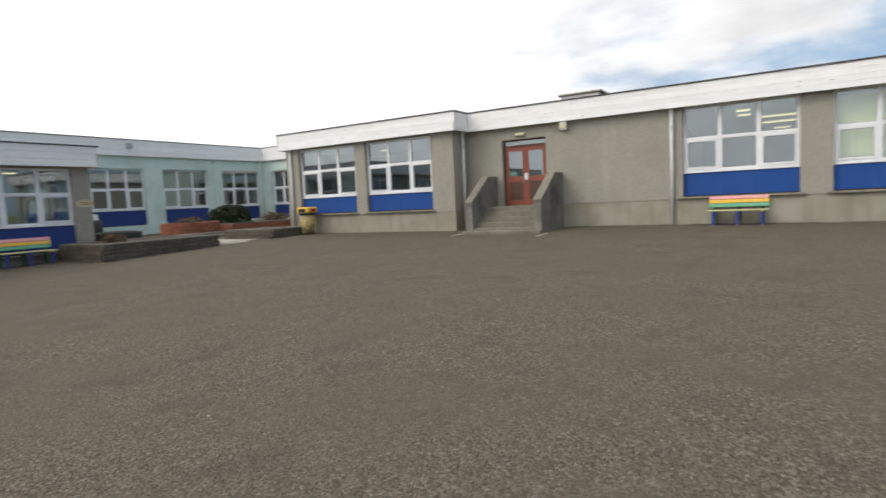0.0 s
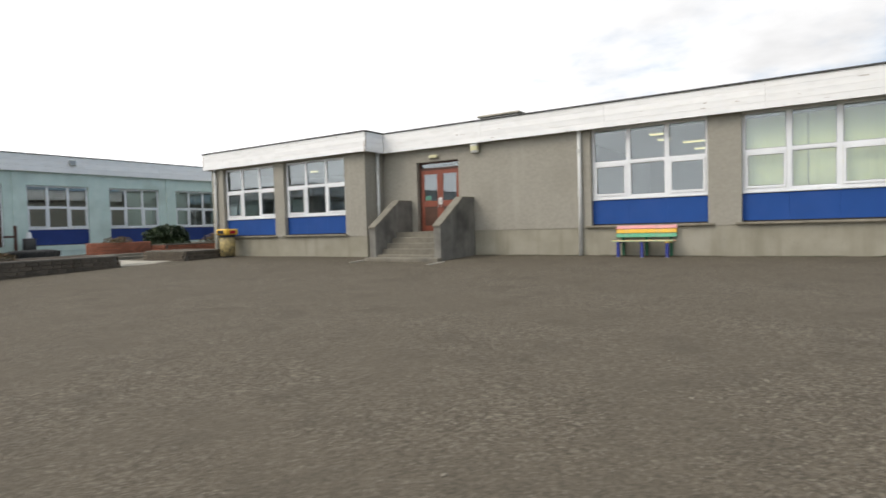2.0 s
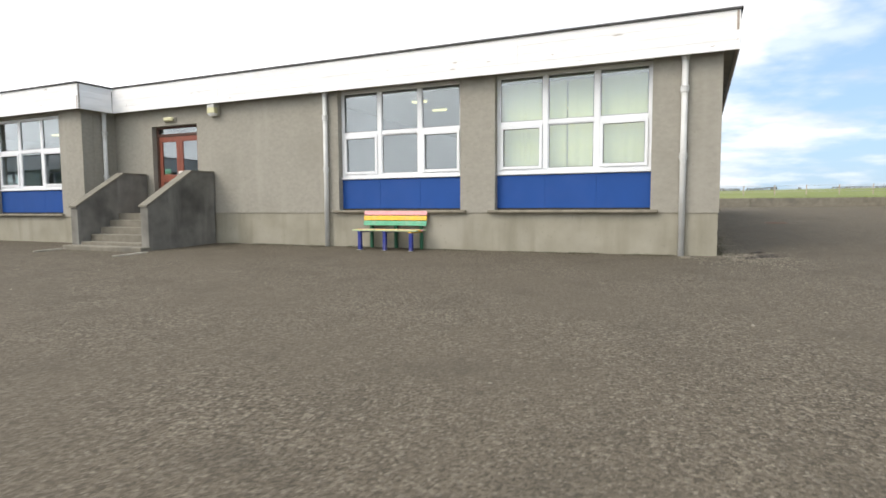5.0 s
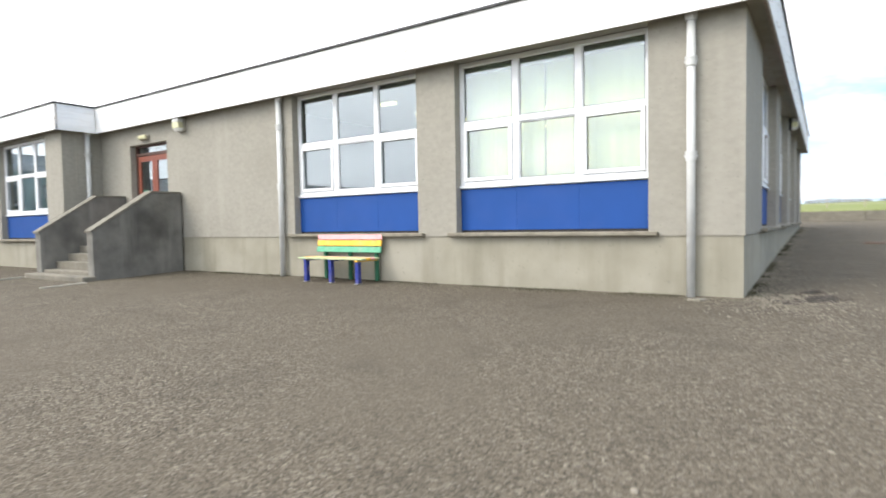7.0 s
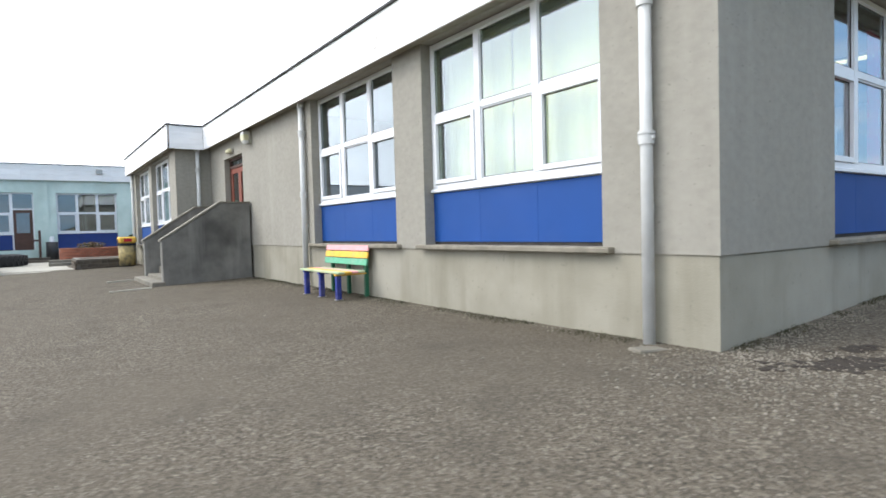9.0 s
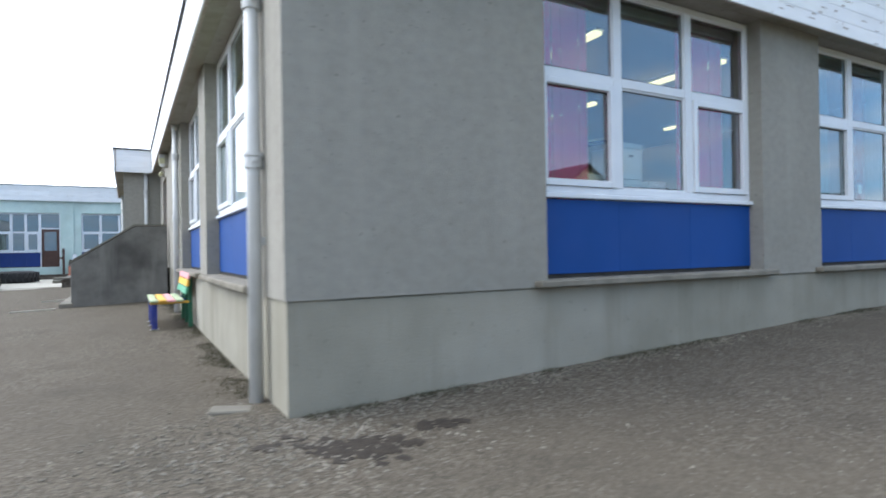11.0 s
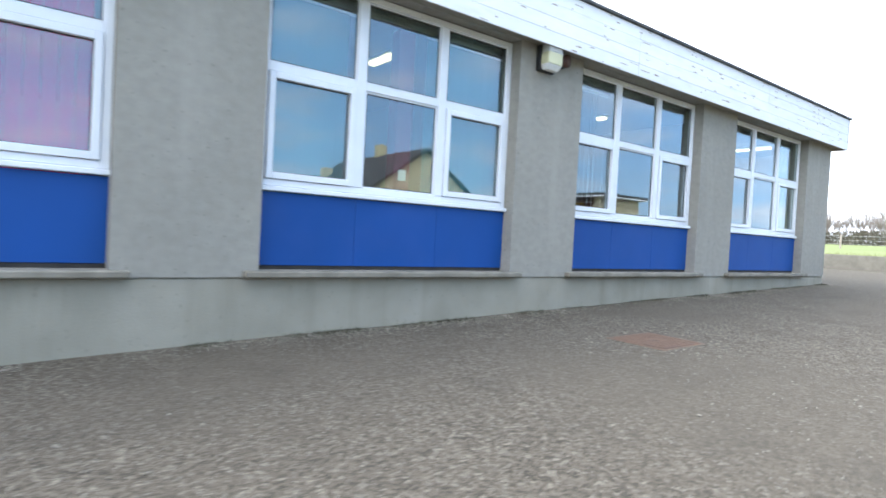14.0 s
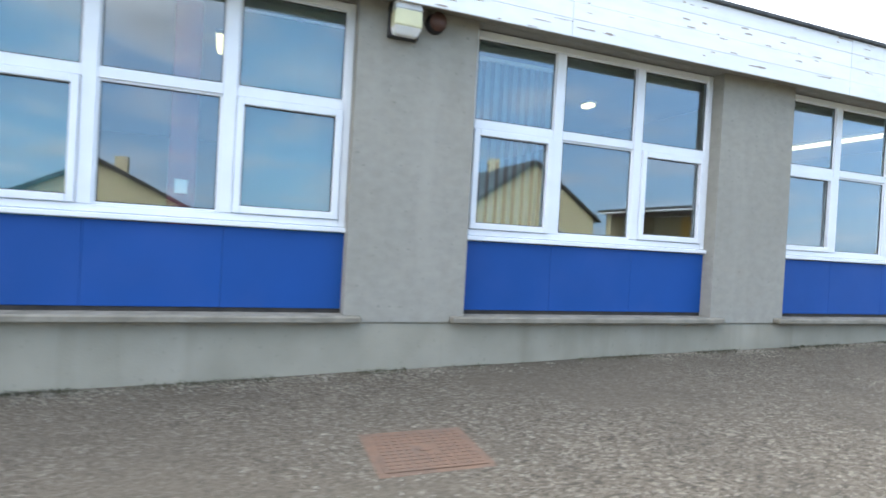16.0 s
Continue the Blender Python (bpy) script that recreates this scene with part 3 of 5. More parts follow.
def fascia(name, p, q, zb, zt, rows, label, peel=0.0, ends=(0, 0)):
    """Painted boards between two plan points, outer face on the right-hand side going p to q."""
    p, q = Vector((*p, 0)), Vector((*q, 0))
    d = q - p
    length = d.length
    m = Matrix.Translation(p) @ pose(0, 0, 0, 0, 0, math.degrees(math.atan2(d.y, d.x)))
    top = thing(name, label, "fascia", m, "", "structure")
    n = max(1, round(length / 4.2))
    h = (zt - zb) / rows
    part("backing_board", box(-ends[0], 0.022, zb + 0.01, length + ends[1], 0.06, zt), M_PEEL, top)
    for k in range(n):
        for r in range(rows):
            jog = 0.0008 * ((k * 7 + r * 3) % 4)
            part("board", box(length * k / n + 0.0015 - (ends[0] if k == 0 else 0), jog, zb + r * h + 0.0012, length * (k + 1) / n - 0.0015 + (ends[1] if k == n - 1 else 0), 0.021, zb + (r + 1) * h - 0.0008, 0.003), M_BOARD, top)
    part("felt_edge", box(-0.03 - ends[0], -0.035, zt + 0.001, length + 0.03 + ends[1], 0.10, zt + 0.045, 0.008), M_FELT, top)
    rnd = random.Random(hash_name(name))
    for _ in range(int(length * peel)):
        x, r = rnd.uniform(0.1, length - 0.4), rnd.randrange(rows)
        bm = bmesh.new()
        w, hh = rnd.uniform(0.04, 0.26) * rnd.uniform(0.5, 1.3), rnd.uniform(0.006, 0.026)
        z = zb + r * h + rnd.choice((0.012, h * 0.5, h - 0.03))
        vs = []
        for a in range(9):
            an = math.tau * a / 9
            rr = rnd.uniform(0.45, 1.0)
            vs.append(bm.verts.new((x + w * 0.5 * rr * math.cos(an), -0.0015, z + hh * 0.5 * rr * math.sin(an) + hh / 2)))
        bm.faces.new(vs)
        ret = bmesh.ops.extrude_face_region(bm, geom=list(bm.faces))
        for v in ret["geom"]:
            if isinstance(v, bmesh.types.BMVert):
                v.co.y += 0.0035
        bmesh.ops.recalc_face_normals(bm, faces=bm.faces)
        part("flaked_patch", bm, M_PEEL, top)
    return top


def hash_name(s):
    return sum((i + 1) * ord(c) for i, c in enumerate(s))


OV = 0.26
fascia("fascia_south", (BLOCK_X + OV, FRONT_Y - OV), (SIDE_X + OV, FRONT_Y - OV), FB, FT, 4, "white painted timber fascia boards, flaking, under a flat roof", 1.0)
fascia("fascia_east", (SIDE_X + OV, FRONT_Y - OV + 0.001), (SIDE_X + OV, BACK_Y + OV), FB, FT, 4, "white painted fascia boards with peeling paint", 10.0)
fascia("fascia_block", (WEST_X - OV, BLOCK_Y - OV), (BLOCK_X + OV, BLOCK_Y - OV), FB, FT, 4, "white timber fascia of the projecting block, stained", 1.2)
fascia("fascia_block_return", (BLOCK_X + OV, BLOCK_Y - OV + 0.001), (BLOCK_X + OV, FRONT_Y - OV - 0.001), FB, FT, 4, "short white return of the timber fascia", 0.5)
fascia("fascia_block_west", (WEST_X - OV, 27.3), (WEST_X - OV, BLOCK_Y - OV), FB, FT, 4, "white west return of the timber fascia", 0.3)

fascia("fascia_north", (SIDE_X + OV, BACK_Y + OV + 0.001), (-10.0, BACK_Y + OV + 0.001), FB, FT, 4, "white painted rear fascia boards under the flat roof", 0.5)
bm = bmesh.new()
add_box(bm, BLOCK_X + OV - 0.1, FRONT_Y - OV + 0.03, SOFFIT + 0.003, SIDE_X + OV - 0.03, BACK_Y + OV - 0.03, 4.2)
add_box(bm, WEST_X - OV + 0.03, BLOCK_Y - OV + 0.03, SOFFIT + 0.003, BLOCK_X + OV - 0.101, 29.0, 4.2)
structure("soffit", bm, M_PLINTH, "grey board soffit under the flat roof edge", "soffit")
bm = bmesh.new()
add_box(bm, BLOCK_X + OV - 0.1, FRONT_Y - OV + 0.065, 4.42, SIDE_X + OV - 0.065, BACK_Y + OV - 0.065, 4.74)
add_box(bm, WEST_X - OV + 0.065, BLOCK_Y - OV + 0.065, 4.42, BLOCK_X + OV - 0.101, 29.0, 4.74)
structure("roof", bm, M_FELT, "flat roof in dark mineral felt", "roof")
rv = thing("roof_vent", "low grey metal ventilation box on the flat roof", "vent", pose(-6.55, 21.4, 4.74))
part("body", box(-0.72, -0.5, 0, 0.72, 0.5, 0.50, 0.02), M_METAL, rv)
part("cap", box(-0.82, -0.6, 0.501, 0.82, 0.6, 0.57, 0.02), M_CONC, rv)


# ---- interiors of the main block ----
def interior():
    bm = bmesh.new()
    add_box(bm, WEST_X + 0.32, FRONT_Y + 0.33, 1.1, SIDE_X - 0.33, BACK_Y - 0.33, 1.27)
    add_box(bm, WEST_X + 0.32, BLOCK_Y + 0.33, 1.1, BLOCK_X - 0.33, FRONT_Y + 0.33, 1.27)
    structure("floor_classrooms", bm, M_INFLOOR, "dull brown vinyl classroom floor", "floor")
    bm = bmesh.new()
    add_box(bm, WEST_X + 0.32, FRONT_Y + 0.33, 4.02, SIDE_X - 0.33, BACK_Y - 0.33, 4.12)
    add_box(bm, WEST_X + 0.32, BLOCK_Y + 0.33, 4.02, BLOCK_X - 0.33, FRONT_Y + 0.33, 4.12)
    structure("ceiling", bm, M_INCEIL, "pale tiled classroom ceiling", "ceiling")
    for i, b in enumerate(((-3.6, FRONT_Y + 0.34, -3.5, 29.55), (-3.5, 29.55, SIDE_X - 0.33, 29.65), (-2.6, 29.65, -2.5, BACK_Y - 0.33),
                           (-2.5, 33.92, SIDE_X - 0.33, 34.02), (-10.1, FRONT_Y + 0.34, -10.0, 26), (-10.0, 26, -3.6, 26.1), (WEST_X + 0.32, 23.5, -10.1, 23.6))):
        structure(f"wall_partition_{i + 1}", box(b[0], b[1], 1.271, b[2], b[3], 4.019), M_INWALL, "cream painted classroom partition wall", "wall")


interior()


def strip_light(x, y, z, length, along="y"):
    t = thing("strip_light", "lit fluorescent strip light fixed to the classroom ceiling", "lamp", pose(x, y, z, 0, 0, 0 if along == "x" else 90), "classroom strip lights")
    part("housing", box(-length / 2, -0.07, -0.04, length / 2, 0.07, 0.0, 0.008), M_UPVC, t)
    b = box(-length / 2 + 0.02, -0.055, -0.085, length / 2 - 0.02, 0.055, -0.041, 0.012)
    part("diffuser", b, M_TUBE, t, "glowing warm white diffuser")


for y, length in ((22.98, 1.38), (25.12, 1.38), (27.9, 0.6)):
    for x in (4.05, 1.75, -0.25):
        strip_light(x, y, 4.018, length, "x")
for x, y, length in ((4.15, 36.95, 1.6), (1.6, 36.95, 1.6), (4.0, 32.45, 0.22), (1.5, 32.45, 0.6)):
    strip_light(x, y, 4.018, length, "x")
for x, y in ((-1.2, 20.5), (-1.25, 21.8), (-15.5, 20.8), (-12.4, 20.8)):
    strip_light(x, y, 4.018, 0.42, "x")


def curtain(name, x0, y0, x1, y1, z0, z1, mat, label, folds=9, depth=0.035):
    p, q = Vector((x0, y0, 0)), Vector((x1, y1, 0))
    d = (q - p)
    nrm = Vector((-d.y, d.x, 0)).normalized()
    bm = bmesh.new()
    n = folds * 6
    rows = []
    for z in (z0, z1):
        rows.append([bm.verts.new(p + d * (i / n) + nrm * depth * math.sin(math.tau * folds * i / n) * (0.6 + 0.4 * math.sin(i * 0.37)) + Vector((0, 0, z))) for i in range(n + 1)])
    for i in range(n):
        f = bm.faces.new((rows[0][i], rows[0][i + 1], rows[1][i + 1], rows[1][i]))
        f.smooth = True
    ob = mesh_object(name, bm, mat)
    sol = ob.modifiers.new("cloth", "SOLIDIFY")
    sol.thickness = 0.004
    return tagged(ob, label, "curtain")


for x0, x1 in ((1.10, 2.55), (2.57, 4.30)):
    curtain("curtain", x0, FRONT_Y + 0.40, x1, FRONT_Y + 0.40, 1.35, 4.0, M_CURTCREAM, "drawn pale cream curtain behind the classroom window", 9, 0.012)
cx = SIDE_X - 0.40
curtain("curtain", cx, 36.95, cx, 37.75, 1.5, 4.0, M_CURTCREAM, "pale cream curtain drawn to the window side", 6, 0.03)
curtain("curtain", cx, 24.98, cx, 25.25, 1.6, 4.0, M_BLIND, "bunched grey curtain at the window edge", 4, 0.03)


def vertical_blind(x, y0, y1, z0, z1, turn, mat=M_BLIND, label="grey vertical slat blind hanging behind the window", pitch=0.105):
    t = thing("vertical_blind", label, "blind")
    part("rail", box(x - 0.02, y0, z1, x + 0.02, y1, z1 + 0.04), M_UPVC, t)
    first = None
    k = 0
    y = y0 + 0.05
    while y < y1 - 0.04:
        if first is None:
            first = part("slat", box(-0.0015, -0.055, z0, 0.0015, 0.055, z1), mat, t)
            first.matrix_basis = pose(x, y, 0, 0, 0, turn)
        else:
            again(first, "slat", x, y, 0, turn + 4 * math.sin(k * 1.7))
        y += pitch
        k += 1


M_CURTTEAL = surf("teal_fabric", (0.07, 0.20, 0.225), (0.095, 0.25, 0.28), 3.0, 0.9, 0.1, 30.0)
for y0, y1 in ((25.85, 26.99), (27.93, 29.12)):
    vertical_blind(cx, y0, y1, 1.5, 4.0, 0, M_CURTTEAL, "closed dull teal vertical slat blind behind the classroom window", 0.108)
for y0, y1 in ((21.5, 22.52), (23.84, 24.68)):
    vertical_blind(cx, y0, y1, 1.6, 4.0, 0, M_CURTPINK, "dusky pink vertical slat blind behind the classroom window", 0.1145)
vertical_blind(cx, 30.25, 31.3, 1.6, 3.95, 35)
# dark red pillar with a white notice, behind the second side window
pil = thing("pillar", "dark red painted pillar with a small white notice", "pillar", pose(4.96, 27.64, 1.27))
part("shaft", box(-0.09, -0.11, 0, 0.09, 0.11, 2.74, 0.01), M_REDPILLAR, pil)
part("notice", box(0.092, -0.05, 1.06, 0.096, 0.05, 1.18), M_PAINTWHITE, pil, "small white paper notice")


def storage_box(x, y, z, w, d, h, rz):
    t = thing("storage_box", "white cardboard archive box on the classroom window ledge", "box", pose(x, y, z, 0, 0, rz), "boxes on the window ledge")
    part("body", box(-w / 2, -d / 2, 0, w / 2, d / 2, h - 0.06, 0.006), M_PAINTWHITE, t)
    part("lid", box(-w / 2 - 0.01, -d / 2 - 0.01, h - 0.059, w / 2 + 0.01, d / 2 + 0.01, h, 0.006), M_PAINTWHITE, t)
    part("hand_hole", box(w / 2 + 0.001, -0.04, h * 0.62, w / 2 + 0.004, 0.04, h * 0.62 + 0.025), M_BLACK, t)


lb = thing("window_counter", "pale timber counter along the classroom window", "counter", pose(0, 0, 0))
part("top", box(SIDE_X - 1.15, 21.4, 1.96, SIDE_X - 0.56, 25.2, 2.0, 0.006), M_INWALL, lb)
part("front", box(SIDE_X - 1.1, 21.45, 1.27, SIDE_X - 0.62, 25.15, 1.958), M_INWALL, lb)
storage_box(SIDE_X - 0.84, 23.32, 2.001, 0.38, 0.44, 0.36, 5)
storage_box(SIDE_X - 0.80, 23.33, 2.362, 0.36, 0.45, 0.40, 9)
storage_box(SIDE_X - 0.85, 22.90, 2.001, 0.36, 0.34, 0.40, -6)
storage_box(SIDE_X - 0.80, 23.80, 2.001, 0.30, 0.30, 0.36, 3)
fo = thing("folder", "blue card folder lying on the archive boxes", "folder", pose(SIDE_X - 0.86, 23.2, 2.763, 0, 0, 20))
part("cover", box(-0.16, -0.24, 0, 0.16, 0.24, 0.025, 0.004), M_BLUE, fo)
part("papers", box(-0.12, -0.2, 0.026, 0.12, 0.15, 0.05, 0.004), M_PAINTWHITE, fo)
rb = thing("fabric_bag", "crumpled bright red cloth bag on the counter", "bag", pose(SIDE_X - 0.72, 24.35, 2.001))
bm = bmesh.new()
bmesh.ops.create_icosphere(bm, subdivisions=3, radius=0.2)
for v in bm.verts:
    v.co.x *= 0.6
    v.co.y *= 1.7
    v.co.z = max(v.co.z, -0.12) + 0.12
    v.co += 0.05 * noise.noise_vector(v.co * 7)
    v.co.z = max(v.co.z, 0)
M_REDCLOTH = surf("red_cloth", (0.5, 0.025, 0.03), (0.38, 0.02, 0.025), 6.0, 0.8, 0.2, 30.0)
smooth(part("sack", bm, M_REDCLOTH, rb))


def desk(x, y, rz=0):
    t = thing("school_desk", "plain grey-topped school desk with dark metal legs", "table", pose(x, y, 1.271, 0, 0, rz), "classroom desks")
    part("tabletop", box(-0.6, -0.3, 0.70, 0.6, 0.3, 0.73, 0.006), M_INWALL, t)
    for sx in (-0.54, 0.54):
        for sy in (-0.25, 0.25):
            part("leg", cyl((sx, sy, 0), (sx, sy, 0.699), 0.016, seg=8), M_BLACK, t)


for x, y in ((3.2, 30.8), (1.6, 30.8), (3.2, 32.4), (3.2, 27.4), (1.5, 27.4), (3.1, 35.6), (2.6, 22.3)):
    desk(x, y, 90)

# ---- entrance: door, steps, parapets ----
def entrance():
    x0, x1, z0, z1 = DOOR
    y = FRONT_Y + 0.17
    d = thing("door_1", "closed red-brown double door with glazed upper panels", "door", pose(x0, y, z0), "", "structure")
    w = x1 - x0
    fr = bmesh.new()
    for b in ((0, -0.04, 0, 0.07, 0.06, z1 - z0), (w - 0.07, -0.04, 0, w, 0.06, z1 - z0), (0.07, -0.04, 2.13, w - 0.07, 0.06, 2.20), (0.07, -0.04, z1 - z0 - 0.05, w - 0.07, 0.06, z1 - z0)):
        add_box(fr, *b, 0.006)
    part("door_frame", fr, M_DARKDOOR, d)
    p = part("fanlight", box(0.07, 0.0, 2.20, w - 0.07, 0.008, z1 - z0 - 0.05), M_GLASS, d)
    p.visible_shadow = False
    lw = (w - 0.14) / 2
    for k in range(2):
        a = 0.07 + k * lw + 0.003
        b = a + lw - 0.006
        lf = bmesh.new()
        for q in ((a, -0.02, 0.01, a + 0.12, 0.025, 2.125), (b - 0.12, -0.02, 0.01, b, 0.025, 2.125), (a + 0.12, -0.02, 1.98, b - 0.12, 0.025, 2.125), (a + 0.12, -0.02, 0.86, b - 0.12, 0.025, 1.06), (a + 0.12, -0.02, 0.01, b - 0.12, 0.025, 0.2)):
            add_box(lf, *q, 0.005)
        leaf = part("door_leaf", lf, M_DOOR, d)
        g = part("pane", box(a + 0.12, 0.0, 1.06, b - 0.12, 0.006, 1.98), M_GLASS, leaf)
        g.visible_shadow = False
        part("lower_panel", box(a + 0.12, -0.006, 0.2, b - 0.12, 0.012, 0.86), M_DARKDOOR, leaf)
        hx = b - 0.06 if k == 0 else a + 0.06
        hb = cyl((hx, -0.06, 0.82), (hx, -0.06, 1.12), 0.014, seg=10)
        add_cyl(hb, (hx, -0.06, 0.85), (hx, -0.015, 0.85), 0.01, seg=8)
        add_cyl(hb, (hx, -0.06, 1.09), (hx, -0.015, 1.09), 0.01, seg=8)
        part("pull_handle", hb, M_METAL, leaf, "bright metal pull handle")
    part("poster", box(0.22, 0.012, 1.10, 0.46, 0.016, 1.24), M_GREENP, d, "green paper poster behind the glass")
    part("poster", box(0.20, 0.012, 0.94, 0.48, 0.016, 1.09), M_ORANGE, d, "orange paper poster behind the glass")
    part("notice", box(0.07 + lw - 0.05, -0.03, 0.92, 0.07 + lw + 0.09, -0.022, 1.16), M_PAINTWHITE, d, "small white paper notice")

    st = thing("entrance_steps", "short flight of worn grey concrete entrance steps", "steps", pose(0, 0, 0))
    sx0, sx1 = -9.27, -7.0
    land, n = 1.275, 5
    base = ground_z(17.2)
    rise = (land - base) / n
    ys = 17.32
    part("landing", box(sx0, ys + 4 * 0.27, base - 0.25, sx1, FRONT_Y - 0.002, land), M_STEP, st)
    for k in range(n - 1):
        part("step", box(sx0, ys + k * 0.27, base - 0.25, sx1, ys + (k + 1) * 0.27 - 0.001, base + rise * (k + 1), 0.012), M_STEP, st)
    part("footing", box(sx0 - 0.28, ys - 0.30, base - 0.2, sx1 + 0.28, ys - 0.002, base + 0.10, 0.02), M_STEP, st)
    for a, b, end in ((sx1 + 0.002, sx1 + 0.26, FRONT_Y - 0.055), (sx0 - 0.26, sx0 - 0.002, FRONT_Y - 0.06)):
        w_ob = thing("parapet_wall", "dark weathered concrete parapet wall beside the entrance steps", "parapet", None, "parapets of the entrance")
        prof = [(17.27, 0.2), (17.27, 1.45), (18.62, 2.33), (end, 2.33), (end, 0.2)]
        cope = [(17.235, 1.43), (17.235, 1.475), (18.60, 2.372), (end, 2.372), (end, 2.333), (18.62, 2.333), (17.27, 1.453)]
        pm = prism(prof, a, b)
        bmesh.ops.bevel(pm, geom=list(pm.edges), offset=0.012, segments=1, affect="EDGES")
        part("body", pm, M_STAIR, w_ob)
        part("coping", prism(cope, a - 0.012, b + 0.012), M_STEP, w_ob, "paler worn coping edge")


entrance()


# ---- fixtures ----
def drainpipe(x, y, z0, z1, side, label, r=0.055):
    """side: unit vector pointing away from the wall."""
    t = thing("drainpipe", label, "drainpipe", pose(x, y, 0), "drainpipes on the walls")
    ox, oy = side[0] * 0.075, side[1] * 0.075
    smooth(part("pipe", cyl((ox, oy, z0 - 0.03), (ox, oy, z1), r, seg=16), M_PIPE, t))
    for z in (z0 + 0.5 * (z1 - z0), z0 + (z1 - z0) * 0.83, z1 - 0.05):
        b = cyl((ox, oy, z - 0.06), (ox, oy, z + 0.06), r + 0.014, seg=16)
        add_cyl(b, (ox, oy, z + 0.03), (ox, oy, z + 0.05), r + 0.022, seg=16)
        tx, ty = -side[1], side[0]
        add_box(b, ox - abs(tx) * 0.06 - 0.02, oy - abs(ty) * 0.06 - 0.02, z - 0.02, ox + abs(tx) * 0.06 + 0.02, oy + abs(ty) * 0.06 + 0.02, z + 0.015, 0.004)
        part("collar", b, M_PIPE, t)
    if side[1] != 0:
        part("bracket", box(-0.02, -0.02, z0 + 1.2, 0.02, 0.01, z0 + 1.26), M_PIPE, t)
    return t


drainpipe(4.80, FRONT_Y - 0.016, ground_z(19.3) + 0.01, SOFFIT, (0, -1), "pale grey plastic drainpipe with collars on the wall")
drainpipe(-3.12, FRONT_Y - 0.016, ground_z(19.3), SOFFIT, (0, -1), "pale grey plastic drainpipe with collars on the wall")
drainpipe(BLOCK_X + 0.016, 18.98, ground_z(18.9), SOFFIT, (1, 0), "pale grey drainpipe in the shaded corner")
drainpipe(-18.9, BLOCK_Y - 0.016, ground_z(18.2), SOFFIT, (0, -1), "pale grey plastic drainpipe beside the window bay")
gc = thing("gully_slab", "pale concrete gully slab at the drainpipe foot", "slab", pose(4.93, FRONT_Y - 0.30, ground_z(19.1) - 0.025, 0, 3, 75))
part("slab", box(-0.15, -0.09, 0, 0.15, 0.09, 0.05, 0.012), M_STEP, gc)


def floodlight(m, back, label):
    t = thing("wall_floodlight", "boxy yellowed plastic floodlight on the wall", "floodlight", m, "wall floodlights")
    part("back_box", box(-0.14, -0.075, -0.04, 0.14, 0.0, 0.27, 0.012), back, t, label)

    def hood(z0, z1, w0, w1, out0, out1):
        bm = bmesh.new()
        vs = [bm.verts.new(c) for c in ((-w0, -0.076, z0), (w0, -0.076, z0), (w0, -out0, z0), (-w0, -out0, z0), (-w1, -0.076, z1), (w1, -0.076, z1), (w1, -out1, z1), (-w1, -out1, z1))]
        for f in ((0, 1, 2, 3), (7, 6, 5, 4), (0, 4, 5, 1), (1, 5, 6, 2), (2, 6, 7, 3), (3, 7, 4, 0)):
            bm.faces.new([vs[i] for i in f])
        bmesh.ops.recalc_face_normals(bm, faces=bm.faces)
        bmesh.ops.bevel(bm, geom=list(bm.edges), offset=0.008, segments=2, affect="EDGES")
        return bm

    part("lens", hood(0.03, 0.17, 0.13, 0.125, 0.20, 0.21), M_LENS, t)
    part("cap", hood(0.171, 0.265, 0.125, 0.115, 0.21, 0.20), M_PIPE, t, "greyish white plastic cap")
    part("lip", hood(-0.035, 0.029, 0.105, 0.13, 0.15, 0.20), M_PAINTWHITE, t, "white plastic lower lip")
    return t


floodlight(pose(-6.62, FRONT_Y - 0.017, 3.85), M_CONC, "grey plastic back box")
floodlight(pose(SIDE_X + 0.017, 29.43, 3.885, 0, 0, 90), M_BLACK, "black plastic back box")
bl = thing("bulkhead_light", "oblong cream bulkhead lamp above the entrance door", "lamp", pose(-8.28, FRONT_Y - 0.017, 3.83))
part("base", box(-0.2, -0.045, -0.06, 0.2, 0, 0.07, 0.01), M_CONC, bl)
part("lens", box(-0.18, -0.13, -0.05, 0.18, -0.046, 0.06, 0.03), M_LENS, bl)
sn = thing("alarm_sounder", "small round dark sounder beside the floodlight", "alarm", pose(SIDE_X + 0.017, 29.74, 4.05, 0, 0, 90))
smooth(part("base", cyl((0, 0, 0), (0, -0.04, 0), 0.095, 0.09, 20), M_BLACK, sn))
smooth(part("horn", cyl((0, -0.041, 0), (0, -0.11, -0.01), 0.06, 0.085, 20), M_DARKDOOR, sn))


